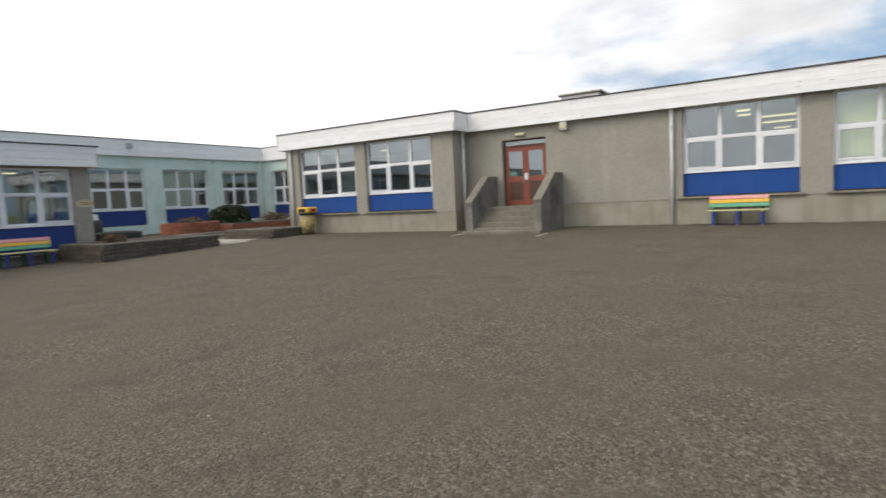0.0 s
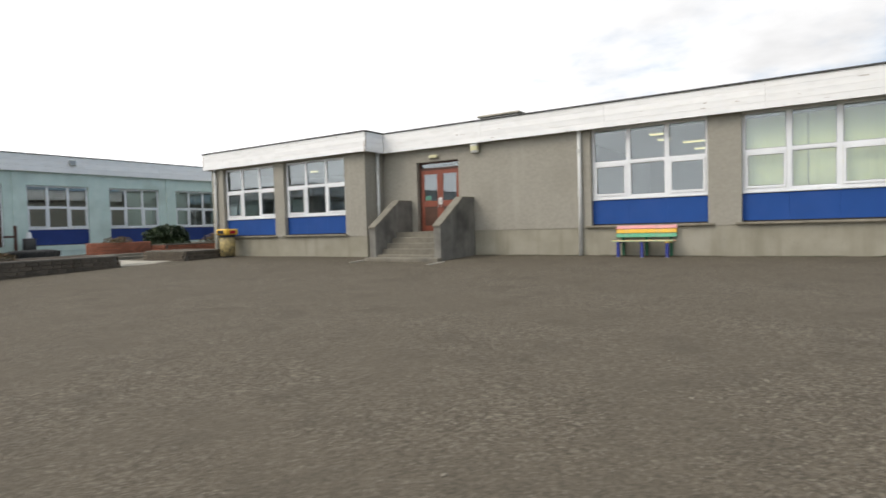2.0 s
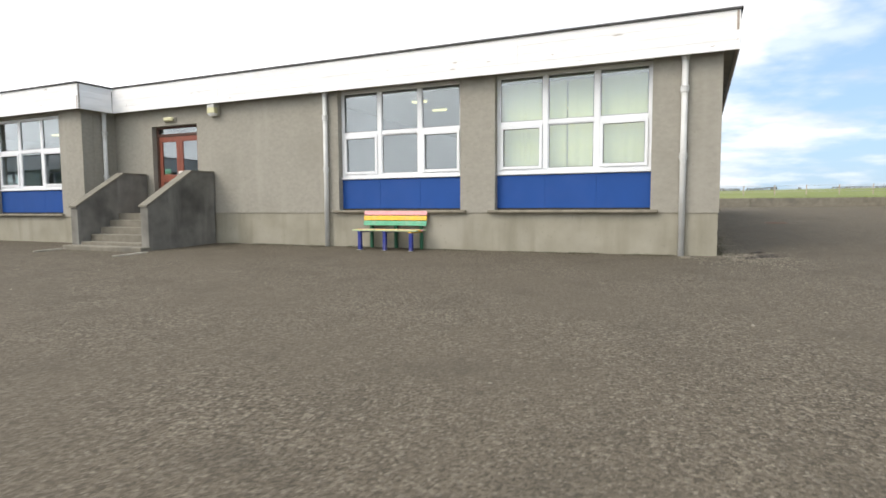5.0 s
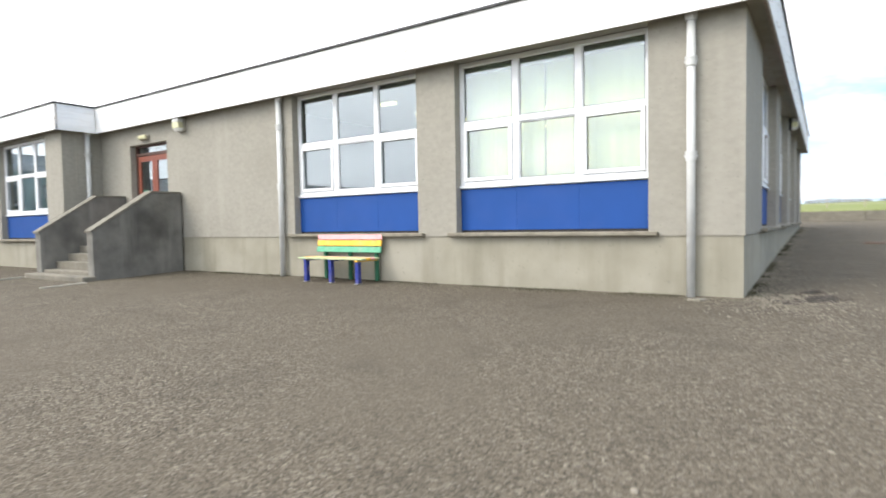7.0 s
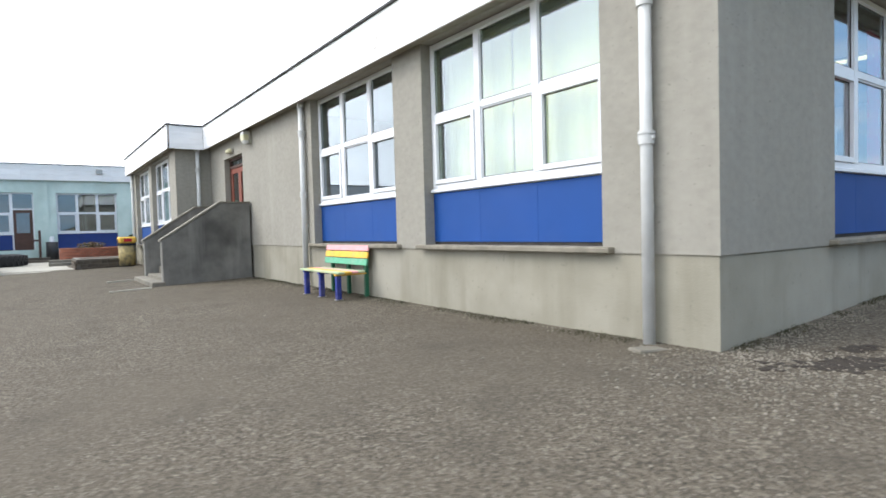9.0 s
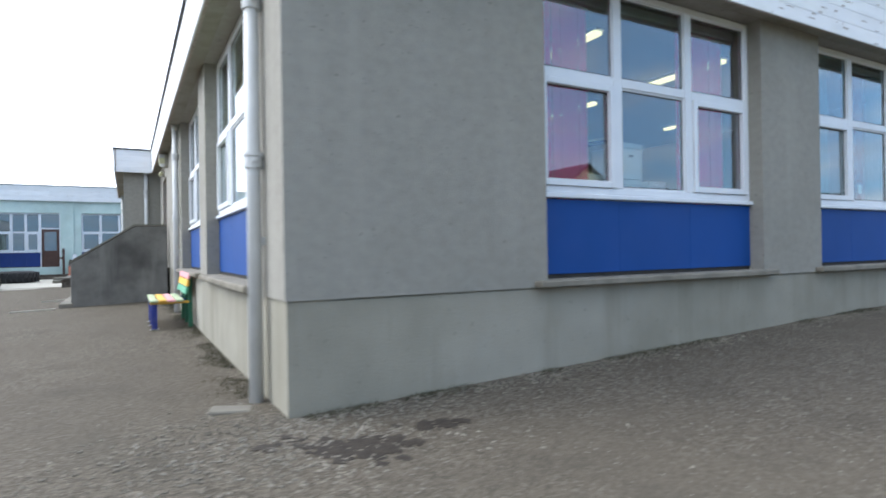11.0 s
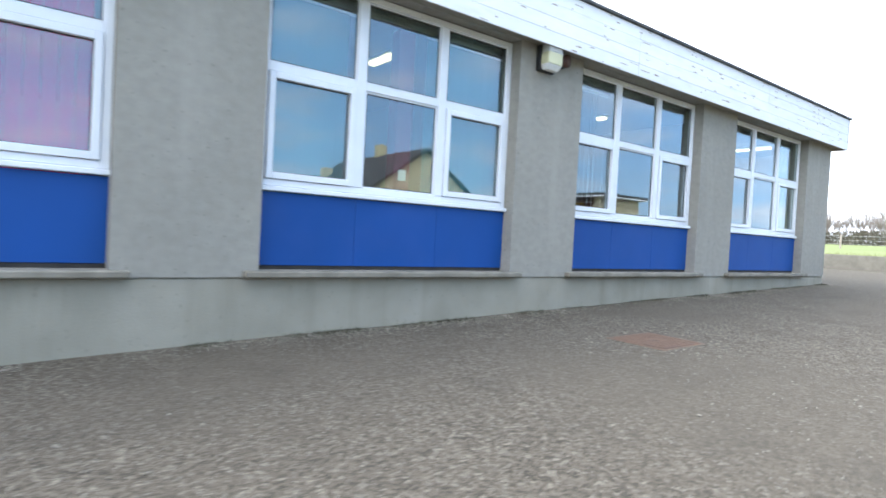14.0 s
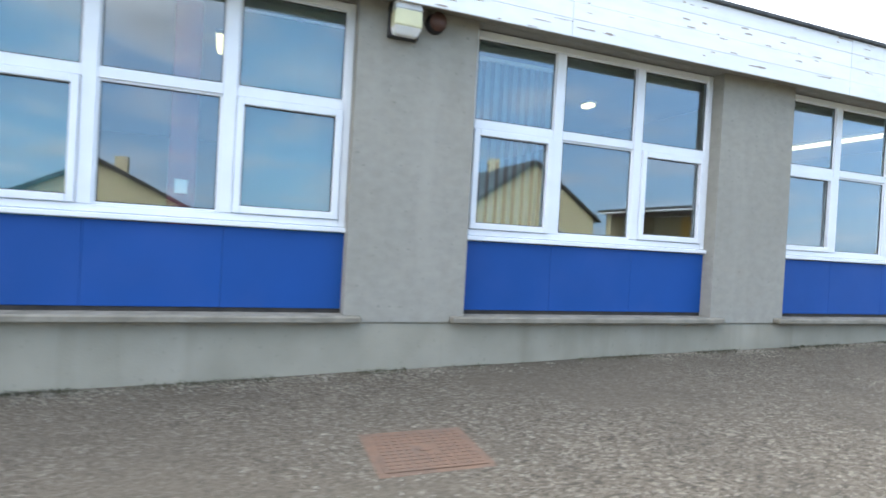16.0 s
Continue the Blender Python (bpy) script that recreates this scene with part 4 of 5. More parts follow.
# ---- benches ----
def bench(m, label):
    t = thing("bench", label, "bench", m, "painted wooden benches")
    L = 1.62
    for k, mat in enumerate((M_GREENP, M_YELLOW, M_PINK)):
        z = 0.535 + k * 0.118
        s = part("back_slat", box(-L / 2, -0.02, 0, L / 2, 0.018, 0.108, 0.008), mat, t, ("green", "yellow", "pink")[k] + " painted back slat")
        s.matrix_basis = pose(0, -0.115 + 0.02 * k, z, -9)
    for k, (mat, dz) in enumerate(((M_SEATP, 0), (M_YELLOW, 0.002), (M_PINK, 0.001), (M_SEATP, 0))):
        part("seat_slat", box(-L / 2, -0.62 + k * 0.122, 0.425 + dz, L / 2, -0.62 + k * 0.122 + 0.11, 0.46 + dz, 0.008), mat, t, "worn painted seat slat")
    for sx in (-0.64, 0.0, 0.65):
        part("front_leg", box(sx - 0.04, -0.60, 0.012, sx + 0.04, -0.52, 0.39, 0.006), M_BLUEP, t, "dark blue front leg")
        part("rail", box(sx - 0.035, -0.62, 0.391, sx + 0.035, -0.05, 0.424, 0.005), M_YELLOW if sx > 0 else M_BLUEP, t)
        part("foot_plate", box(sx - 0.05, -0.62, 0, sx + 0.05, -0.50, 0.012), M_METAL, t, "small grey metal foot plate")
        bm = box(sx - 0.035, -0.075, 0, sx + 0.035, -0.015, 0.84, 0.006)
        part("back_leg", bm, M_DGREENP, t, "dark green back leg")
    return t


gb = ground_z(18.9)
bench(pose(-1.24, FRONT_Y - 0.03, gb), "wooden bench with pink, yellow and green slats and blue legs")
bench(pose(-21.0, 8.46, ground_z(8.46), 0, 0, 90), "wooden bench with striped slats against the low wing")


# ---- manhole covers and marks on the yard ----
def manhole():
    cx0, cy0 = 7.39, 29.15
    t = thing("manhole_cover", "square rusted iron manhole cover with chequered relief", "manhole cover", pose(cx0, cy0, ground_z(cy0) + 0.004, 1.6, 0, -3))
    part("frame", box(-0.33, -0.33, -0.03, 0.33, 0.33, 0.004, 0.004), M_RUST, t)
    part("plate", box(-0.29, -0.29, 0.0041, 0.29, 0.29, 0.012, 0.003), M_RUST, t)
    lug = None
    for i in range(11):
        for j in range(11):
            if abs(i - 5) < 2 and abs(j - 5) < 2:
                continue
            x, y = -0.25 + i * 0.05, -0.25 + j * 0.05
            if lug is None:
                lug = part("stud", box(-0.015, -0.015, 0.0, 0.015, 0.015, 0.004), M_RUST, t)
                lug.matrix_basis = pose(x, y, 0.0121)
            else:
                again(lug, "stud", x, y, 0.0121)
    part("key_boss", cyl((0, 0, 0.012), (0, 0, 0.017), 0.05, seg=18), M_RUST, t)


manhole()


def damp_hollow(x, y, rx, ry, rz, count, seed):
    rnd = random.Random(seed)
    bm = bmesh.new()
    c, s = math.cos(radians(rz)), math.sin(radians(rz))
    for _ in range(count):
        u, v = rnd.gauss(0, 0.45) * rx, rnd.gauss(0, 0.45) * ry
        px, py = x + u * c - v * s, y + u * s + v * c
        r = rnd.uniform(0.015, 0.06)
        z = ground_z(py) + 0.02 * noise.noise(Vector((px * 0.45, py * 0.45, 0))) + rnd.uniform(0.003, 0.006)
        ring = [bm.verts.new((px + 1.5 * r * q * math.cos(a), py + r * q * math.sin(a), z)) for a, q in ((math.tau * i / 9, rnd.uniform(0.45, 1.1)) for i in range(9))]
        hub = bm.verts.new((px, py, z + 0.002))
        foot = [bm.verts.new((v0.co.x, v0.co.y, z - 0.02)) for v0 in ring]
        for i in range(9):
            bm.faces.new((hub, ring[i], ring[(i + 1) % 9]))
            bm.faces.new((ring[(i + 1) % 9], ring[i], foot[i], foot[(i + 1) % 9]))
    tagged(mesh_object("damp_patch", bm, M_SHADEPATCH), "dark damp hollow in the worn tarmac", "puddle mark", "", "structure")


damp_hollow(6.25, 19.62, 0.27, 0.15, 60, 150, 3)
damp_hollow(6.12, 20.16, 0.22, 0.10, 80, 26, 4)
damp_hollow(5.95, 19.30, 0.30, 0.12, 60, 14, 5)
for x, y in ((-9.6, 16.80), (-6.46, 16.56)):
    t = structure("yard_line", box(-0.04, -0.42, -0.02, 0.04, 0.42, 0.012), M_CONC, "faded pale edging laid in the yard", "marking")
    t.matrix_basis = pose(x, y, ground_z(y) + 0.012, 1.8, 0, 0)


# ---- low wing and green wing round the courtyard ----
def low_wing():
    X, YN = -21.2, 10.85
    wins = [(7.18, 3.1), (2.88, 3.1), (-1.42, 3.1), (-5.72, 3.1)]
    zb, zt, sill = 1.39, 3.30, 0.45
    ops = [(y, y + w, sill, zt) for y, w in wins]
    up, low = wall_run("y", X, -1, -14.0, YN, -0.6, 3.6, ops, plinth=0.40)
    structure("wall_low_wing", up, M_RENDER, "grey roughcast wall of the low school wing", "wall")
    structure("wall_low_wing_plinth", low, M_PLINTH, "grey plinth of the low school wing", "wall")
    nops = [(-25.6, -22.9, sill + 0.25, zt), (-29.9, -27.2, sill + 0.25, zt)]
    up, low = wall_run("x", YN, -1, -31.28, X - 0.33, -0.6, 3.6, nops, plinth=0.5)
    structure("wall_low_wing_north", up, M_GREEN, "pale green court side of the low wing", "wall")
    structure("wall_low_wing_north_plinth", low, M_GREEN, "pale green plinth of the low wing", "wall")
    lab = "white plastic six-pane window above navy panels in the low wing"
    for i, (y, w) in enumerate(wins):
        make_window(f"window_{9 + i}", pose(X - RECESS, y, zb, 0, 0, 90), w, zt - zb - 0.01, zb - sill - 0.03, M_BLUE2, lab)
    for i, (a, b, _, _) in enumerate(nops):
        make_window(f"window_{13 + i}", pose(b, YN - RECESS, zb + 0.15, 0, 0, 180), b - a, zt - zb - 0.16, zb - sill - 0.13, M_BLUE2, lab)
    fascia("fascia_low_wing", (X + 0.26, -14.0), (X + 0.26, YN + 0.26), 3.34, 4.05, 3, "white painted fascia of the low wing", 0.4)
    fascia("fascia_low_wing_north", (X + 0.259, YN + 0.26), (-31.05, YN + 0.26), 3.34, 4.05, 3, "white painted fascia of the low wing facing the court", 0.3)
    structure("roof_low_wing", box(-31.0, -14, 3.62, X + 0.19, YN + 0.19, 4.0), M_FELT, "flat felt roof of the low wing", "roof")
    structure("soffit_low_wing", box(-31.0, -14, 3.42, X + 0.23, YN + 0.23, 3.48), M_PLINTH, "grey soffit of the low wing", "soffit")
    structure("floor_low_wing", box(-31.0, -14, 0.2, X - 0.33, YN - 0.33, 0.41), M_INFLOOR, "dull classroom floor of the low wing", "floor")
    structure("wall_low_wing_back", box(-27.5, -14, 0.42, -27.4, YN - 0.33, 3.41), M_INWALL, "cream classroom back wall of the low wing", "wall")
    structure("wall_low_wing_south", box(-31.0, -14.3, -0.6, X, -14.01, 3.6), M_RENDER, "plain end wall of the low wing", "wall")
    for y in (9.2, 4.6, 0.5):
        for x in (-23.2, -24.8):
            strip_light(x, y, 3.30, 0.45, "y")
    drainpipe(X + 0.016, 6.56, ground_z(6.5), 3.42, (1, 0), "pale grey plastic drainpipe on the low wing")
    for y, w in wins:
        stone_sill(pose(X - RECESS, y, sill + 0.004, 0, 0, 90), w, 0.05)
    sg = thing("wall_sign", "small cream oval sign fixed to the wall", "sign", pose(X + 0.018, 10.62, 2.08, 0, 0, 90))
    bm = bmesh.new()
    bmesh.ops.create_cone(bm, cap_ends=True, segments=24, radius1=1, radius2=1, depth=1, matrix=pose(0, -0.008, 0, 90) @ Matrix.Diagonal((0.30, 0.14, 0.016, 1)))
    part("plate", bm, M_CREAM, sg)
    part("writing_bar", box(-0.18, -0.019, 0.01, 0.18, -0.0165, 0.03), M_DARKDOOR, sg)
    part("writing_bar", box(-0.13, -0.019, -0.05, 0.13, -0.0165, -0.03), M_DARKDOOR, sg)


low_wing()


def green_wing():
    X = -31.3
    y0, y1 = 10.4, 27.6
    wins = [(16.05, 3.0), (20.17, 3.0), (24.25, 3.0)]
    zb, zt, sill = 1.90, 4.17, 1.0
    ops = [(y, y + w, sill, zt) for y, w in wins] + [(11.95, 14.0, sill, zt), (14.0, 15.0, 1.0, zt)]
    up, low = wall_run("y", X, -1, y0, y1, -0.3, 4.9, ops, plinth=0.7)
    structure("wall_green_wing", up, M_GREEN, "pale green rendered wall of the court wing", "wall")
    structure("wall_green_wing_plinth", low, M_GREEN, "pale green plinth of the court wing", "wall")
    bm = bmesh.new()
    for y in (23.6, 27.2, 15.4):
        add_box(bm, X, y, 0.7, X + 0.09, y + 0.28, 4.84)
    structure("pilaster", bm, M_GREEN, "shallow pale green pilaster on the court wing", "pilaster")
    lab = "white plastic six-pane window above navy panels in the green wing"
    for i, (y, w) in enumerate(wins):
        make_window(f"window_{15 + i}", pose(X - 0.16, y, zb, 0, 0, 90), w, zt - zb - 0.01, zb - sill - 0.03, M_BLUE2, lab, 0.5)
    make_window("window_18", pose(X - 0.16, 11.95, zb, 0, 0, 90), 2.05, zt - zb - 0.01, zb - sill - 0.03, M_BLUE2, lab, 0.5)
    d = thing("door_2", "brown timber court door with a glazed upper half", "door", pose(X - 0.16, 14.0, 1.0, 0, 0, 90), "", "structure")
    fr = bmesh.new()
    for b in ((0, -0.04, 0, 0.06, 0.04, 3.17), (0.94, -0.04, 0, 1.0, 0.04, 3.17), (0.06, -0.04, 2.22, 0.94, 0.04, 2.3), (0.06, -0.04, 3.11, 0.94, 0.04, 3.17)):
        add_box(fr, *b, 0.005)
    part("door_frame", fr, M_UPVC, d)
    lf = bmesh.new()
    for b in ((0.065, -0.02, 0, 0.2, 0.02, 2.215), (0.8, -0.02, 0, 0.935, 0.02, 2.215), (0.2, -0.02, 2.06, 0.8, 0.02, 2.215), (0.2, -0.02, 0, 0.8, 0.02, 0.95)):
        add_box(lf, *b, 0.005)
    leaf = part("door_leaf", lf, M_DARKDOOR, d)
    part("pane", box(0.2, -0.004, 0.95, 0.8, 0.004, 2.06), M_GLASS, leaf).visible_shadow = False
    part("pane", box(0.06, -0.004, 2.3, 0.94, 0.004, 3.11), M_GLASS, d).visible_shadow = False
    # south-facing return with one window
    up, low = wall_run("x", y1, 1, X + 0.02, WEST_X - 0.02, -0.3, 4.9, [(-30.4, -27.4, sill, zt), (-26.2, -23.2, sill, zt)], plinth=0.7)
    structure("wall_green_return", up, M_GREEN, "pale green return wall closing the court", "wall")
    structure("wall_green_return_plinth", low, M_GREEN, "pale green plinth of the return wall", "wall")
    for i, x in enumerate((-30.4, -26.2)):
        make_window(f"window_{19 + i}", pose(x, y1 + 0.16, zb), 3.0, zt - zb - 0.01, zb - sill - 0.03, M_BLUE2, lab, 0.5)
    fascia("fascia_green_wing", (X + 0.2, y0 - 0.2), (X + 0.2, y1 - 0.2), 4.86, 5.74, 3, "white fascia boards of the court wing", 0.3)
    fascia("fascia_green_return", (X + 0.201, y1 - 0.2), (WEST_X + 0.4, y1 - 0.2), 4.86, 5.74, 3, "white fascia boards closing the court", 0.3)
    fascia("fascia_green_south", (-44, y0 - 0.2), (X + 0.2, y0 - 0.2), 4.86, 5.74, 3, "white south fascia of the court wing", 0.2)
    structure("wall_green_south", box(-44, y0, -0.3, X - 0.33, y0 + 0.3, 4.9), M_GREEN, "pale green end wall of the court wing", "wall")
    bm = bmesh.new()
    add_box(bm, -44, y0 - 0.12, 4.92, X + 0.13, 36, 5.68)
    add_box(bm, X + 0.131, y1 - 0.12, 4.92, WEST_X + 0.4, 36, 5.68)
    structure("roof_green_wing", bm, M_FELT, "flat felt roof of the court wing", "roof")
    structure("floor_green_wing", box(-43, y0 + 0.4, 0.7, X - 0.33, 36, 0.95), M_INFLOOR, "dull classroom floor of the court wing", "floor")
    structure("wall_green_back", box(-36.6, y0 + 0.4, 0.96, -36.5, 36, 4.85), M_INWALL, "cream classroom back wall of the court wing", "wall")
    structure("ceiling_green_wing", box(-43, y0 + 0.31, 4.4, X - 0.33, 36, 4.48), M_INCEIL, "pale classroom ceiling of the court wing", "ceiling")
    for y in (13.0, 17.2, 18.4, 21.8, 25.6):
        strip_light(-33.0, y, 4.398, 1.5, "y")
    hp = thing("rain_hopper", "small dark weathered rain outlet in the fascia", "outlet", pose(X + 0.2, 18.2, 5.4))
    part("spout", box(-0.01, -0.16, -0.12, 0.12, 0.16, 0.16, 0.02), M_METAL, hp)


green_wing()


def masonry(top, x0, y0, x1, y1, z0, z1, course, length, mat, seed, thick=0.07):
    """A wall face of separate stones from plan point 0 to 1; pieces stand proud of a mortar core."""
    rnd = random.Random(seed)
    p, q = Vector((x0, y0, 0)), Vector((x1, y1, 0))
    d = q - p
    L = d.length
    rz = math.degrees(math.atan2(d.y, d.x))
    variants = []
    n_rows = max(1, round((z1 - z0) / course))
    h = (z1 - z0) / n_rows
    for k in range(3):
        w = length * (0.8 + 0.2 * k)
        bm = box(-w / 2 + 0.006, -thick / 2, 0.006, w / 2 - 0.006, thick / 2, h - 0.006, 0.008)
        variants.append((w, bm))
    meshes = []
    for w, bm in variants:
        me = bpy.data.meshes.new("stone")
        bm.to_mesh(me)
        bm.free()
        me.materials.append(mat)
        meshes.append((w, me))
    for r in range(n_rows):
        pos = -rnd.uniform(0, length * 0.5)
        while pos < L:
            w, me = rnd.choice(meshes)
            c = pos + w / 2
            if 0.02 < c < L - 0.02:
                o = new("stone", me)
                o.parent = top
                at = p + d.normalized() * c
                o.matrix_basis = pose(at.x, at.y, z0 + r * h, rnd.uniform(-1, 1), 0, rz + rnd.uniform(-1, 1))
            pos += w


def raised_bed(label, x0, y0, x1, y1, z1, seed, mat=None, course=0.15, length=0.3):
    zb = min(ground_z(y0), ground_z(y1)) - 0.05
    t = thing("raised_bed", label, "planter", None, "raised planting beds")
    part("core", box(x0 + 0.03, y0 + 0.03, zb, x1 - 0.03, y1 - 0.03, z1 - 0.03), M_MORTAR, t)
    part("soil", box(x0 + 0.2, y0 + 0.2, z1 - 0.029, x1 - 0.2, y1 - 0.2, z1 - 0.01), M_SOIL, t)
    m = mat or M_RUBBLE
    for k, (a, b, c, d) in enumerate(((x1, y0, x1, y1), (x0, y0, x1, y0), (x1, y1, x0, y1))):
        masonry(t, a, b, c, d, zb, z1 - 0.06, course, length, m, seed + k)
    cop = bmesh.new()
    for bx in ((x0, y0, x1 + 0.04, y0 + 0.2), (x0, y1 - 0.2, x1 + 0.04, y1 + 0.04), (x1 - 0.2, y0 + 0.201, x1 + 0.04, y1 - 0.201), (x0, y0 + 0.201, x0 + 0.2, y1 - 0.201)):
        add_box(cop, bx[0], bx[1], z1 - 0.058, bx[2], bx[3], z1, 0.012)
    part("coping", cop, M_MORTAR, t)
    return t


raised_bed("raised bed walled in dark brown rubble stone", -20.9, 9.55, -18.2, 13.70, 0.72, 11)
raised_bed("low raised bed walled in dark brown rubble stone", -20.8, 16.17, -18.0, 18.0, 0.76, 23)

# paved court behind two broad shallow steps
ct = thing("court_steps", "broad pale concrete steps up to the courtyard", "steps")
part("step", box(-18.75, 13.76, 0.1, -18.25, 16.1, 0.34, 0.012), M_CONC, ct)
part("step", box(-23.0, 15.4, 0.2, -22.6, 18.8, 0.50, 0.012), M_STEP, ct)
part("step", box(-23.4, 15.4, 0.2, -23.001, 18.8, 0.62, 0.012), M_STEP, ct)
structure("pavement_court", box(-31.29, 10.9, 0.0, -18.751, 27.59, 0.36), M_CONC, "pale concrete courtyard paving", "pavement")

ty = thing("tractor_tyre", "large black tractor tyre lying flat on the paving", "tyre", pose(-24.9, 13.7, 0.361))
bm = bmesh.new()
prof = ((0.52, 0.03), (0.62, 0.0), (0.86, 0.04), (0.92, 0.14), (0.92, 0.42), (0.86, 0.52), (0.62, 0.56), (0.52, 0.53), (0.50, 0.46), (0.72, 0.40), (0.72, 0.16), (0.50, 0.10))
rings = []
for i in range(40):
    a = math.tau * i / 40
    rings.append([bm.verts.new((r * math.cos(a), r * math.sin(a), z)) for r, z in prof])
for i in range(40):
    for j in range(len(prof)):
        f = bm.faces.new((rings[i][j], rings[(i + 1) % 40][j], rings[(i + 1) % 40][(j + 1) % len(prof)], rings[i][(j + 1) % len(prof)]))
bmesh.ops.recalc_face_normals(bm, faces=bm.faces)
smooth(part("casing", bm, M_RUBBER, ty))
lug = None
for i in range(26):
    a = 360 * i / 26
    for z, tilt in ((0.05, 25), (0.29, -25)):
        if lug is None:
            lug = part("tread_lug", box(-0.02, -0.03, 0, 0.035, 0.03, 0.22, 0.006), M_RUBBER, ty)
            lug.matrix_basis = pose(0.925, 0, z, tilt)
        else:
            o = new("tread_lug", lug.data)
            o.parent = ty
            o.matrix_basis = pose(0, 0, 0, 0, 0, a) @ pose(0.925, 0, z, tilt)


def brick_ring(cx0, cy0, r, z0, z1, seed):
    t = thing("brick_planter", "round terracotta brick planter in the courtyard", "planter", pose(cx0, cy0, z0))
    smooth(part("core", cyl((0, 0, 0), (0, 0, z1 - z0 - 0.02), r - 0.03, seg=40), M_MORTAR, t))
    part("soil", cyl((0, 0, z1 - z0 - 0.019), (0, 0, z1 - z0 + 0.01), r - 0.15, seg=30), M_SOIL, t)
    n = int(math.tau * r / 0.22)
    rows = round((z1 - z0) / 0.075)
    me = None
    for k in range(rows):
        for i in range(n):
            a = 360 * (i + 0.5 * (k % 2)) / n
            if me is None:
                o = part("brick", box(-0.05, -0.102, 0, 0.05, 0.102, 0.064, 0.006), M_BRICK, t)
                me = o.data
            else:
                o = new("brick", me)
                o.parent = t
            o.matrix_basis = pose(0, 0, 0, 0, 0, a) @ pose(r - 0.02, 0, k * 0.075 + 0.004)


brick_ring(-24.8, 17.2, 1.3, 0.361, 1.08, 3)
raised_bed("long raised bed walled in terracotta brick", -27.0, 18.95, -23.9, 23.0, 0.95, 41, M_BRICK, 0.078, 0.22)


def shrub(x, y, z, r, h, mat, label, seed, n=900, leaf=0.07):
    t = thing("shrub", label, "shrub", pose(x, y, z), "shrubs in the beds")
    rnd = random.Random(seed)
    st = bmesh.new()
    for _ in range(9):
        a, l = rnd.uniform(0, math.tau), rnd.uniform(0.4, 0.8)
        add_cyl(st, (0.05 * math.cos(a), 0.05 * math.sin(a), 0), (r * l * math.cos(a), r * l * math.sin(a), h * rnd.uniform(0.4, 0.8)), 0.018, 0.006, 6)
    part("stems", st, M_BARK, t)
    verts, faces = [], []
    for _ in range(n):
        a, u = rnd.uniform(0, math.tau), rnd.random() ** 0.5
        el = rnd.uniform(0, 1)
        wob = 0.8 + 0.35 * noise.noise(Vector((math.cos(a) * 1.6, math.sin(a) * 1.6, el * 2 + seed)))
        rr = r * wob * u * math.sqrt(max(0.05, 1 - el * el * 0.85))
        c = Vector((rr * math.cos(a), rr * math.sin(a), h * el * wob + 0.02))
        q = Euler((rnd.uniform(-1, 1), rnd.uniform(-1, 1), rnd.uniform(0, 6.28))).to_matrix()
        s = leaf * rnd.uniform(0.7, 1.4)
        b = len(verts)
        for v in ((-s, 0, 0), (0, -s * 0.4, 0.1 * s), (s, 0, 0), (0, s * 0.4, 0.1 * s)):
            verts.append(c + q @ Vector(v))
        faces.append((b, b + 1, b + 2, b + 3))
    me = bpy.data.meshes.new("foliage")
    me.from_pydata(verts, [], faces)
    me.materials.append(mat)
    o = new("foliage", me)
    o.parent = t


shrub(-25.2, 19.9, 0.94, 1.3, 1.0, M_LEAF, "dense dark green evergreen shrub in a brick bed", 5, 4500, 0.10)
shrub(-24.8, 22.6, 0.94, 1.1, 0.5, M_LEAF2, "low rusty heather clump in a brick bed", 6, 900, 0.06)
shrub(-24.8, 17.2, 1.08, 0.8, 0.28, M_LEAF2, "low wintry plant clump in the round planter", 7, 500, 0.06)
shrub(-19.6, 10.6, 0.70, 0.6, 0.3, M_LEAF2, "low straggly plants in the stone bed", 8, 300, 0.06)

bt = thing("water_butt", "black plastic drum with a white container on top", "drum", pose(-30.5, 15.75, 0.361))
smooth(part("drum", cyl((0, 0, 0), (0, 0, 1.05), 0.30, 0.28, 20), M_BLACK, bt))
part("bottle", cyl((0, 0, 1.051), (0, 0, 1.36), 0.13, 0.09, 14), M_UPVC, bt)
bn = thing("log_pile", "low stack of weathered timber rails by the door", "timber", pose(-29.0, 14.3, 0.361))
for k in range(5):
    part("rail", box(-0.5 + 0.2 * k, -1.3, 0.13 * (k % 2), -0.38 + 0.2 * k, 1.3, 0.12 + 0.13 * (k % 2), 0.01), M_RUBBLE, bn)
pk = thing("rail_post", "dark timber post with a short rail beside the door", "post", pose(-30.6, 15.2, 0.361))
part("post", box(-0.06, -0.06, 0, 0.06, 0.06, 1.7, 0.01), M_DARKDOOR, pk)
part("rail", box(-0.04, -0.5, 1.1, 0.04, -0.061, 1.2, 0.008), M_DARKDOOR, pk)


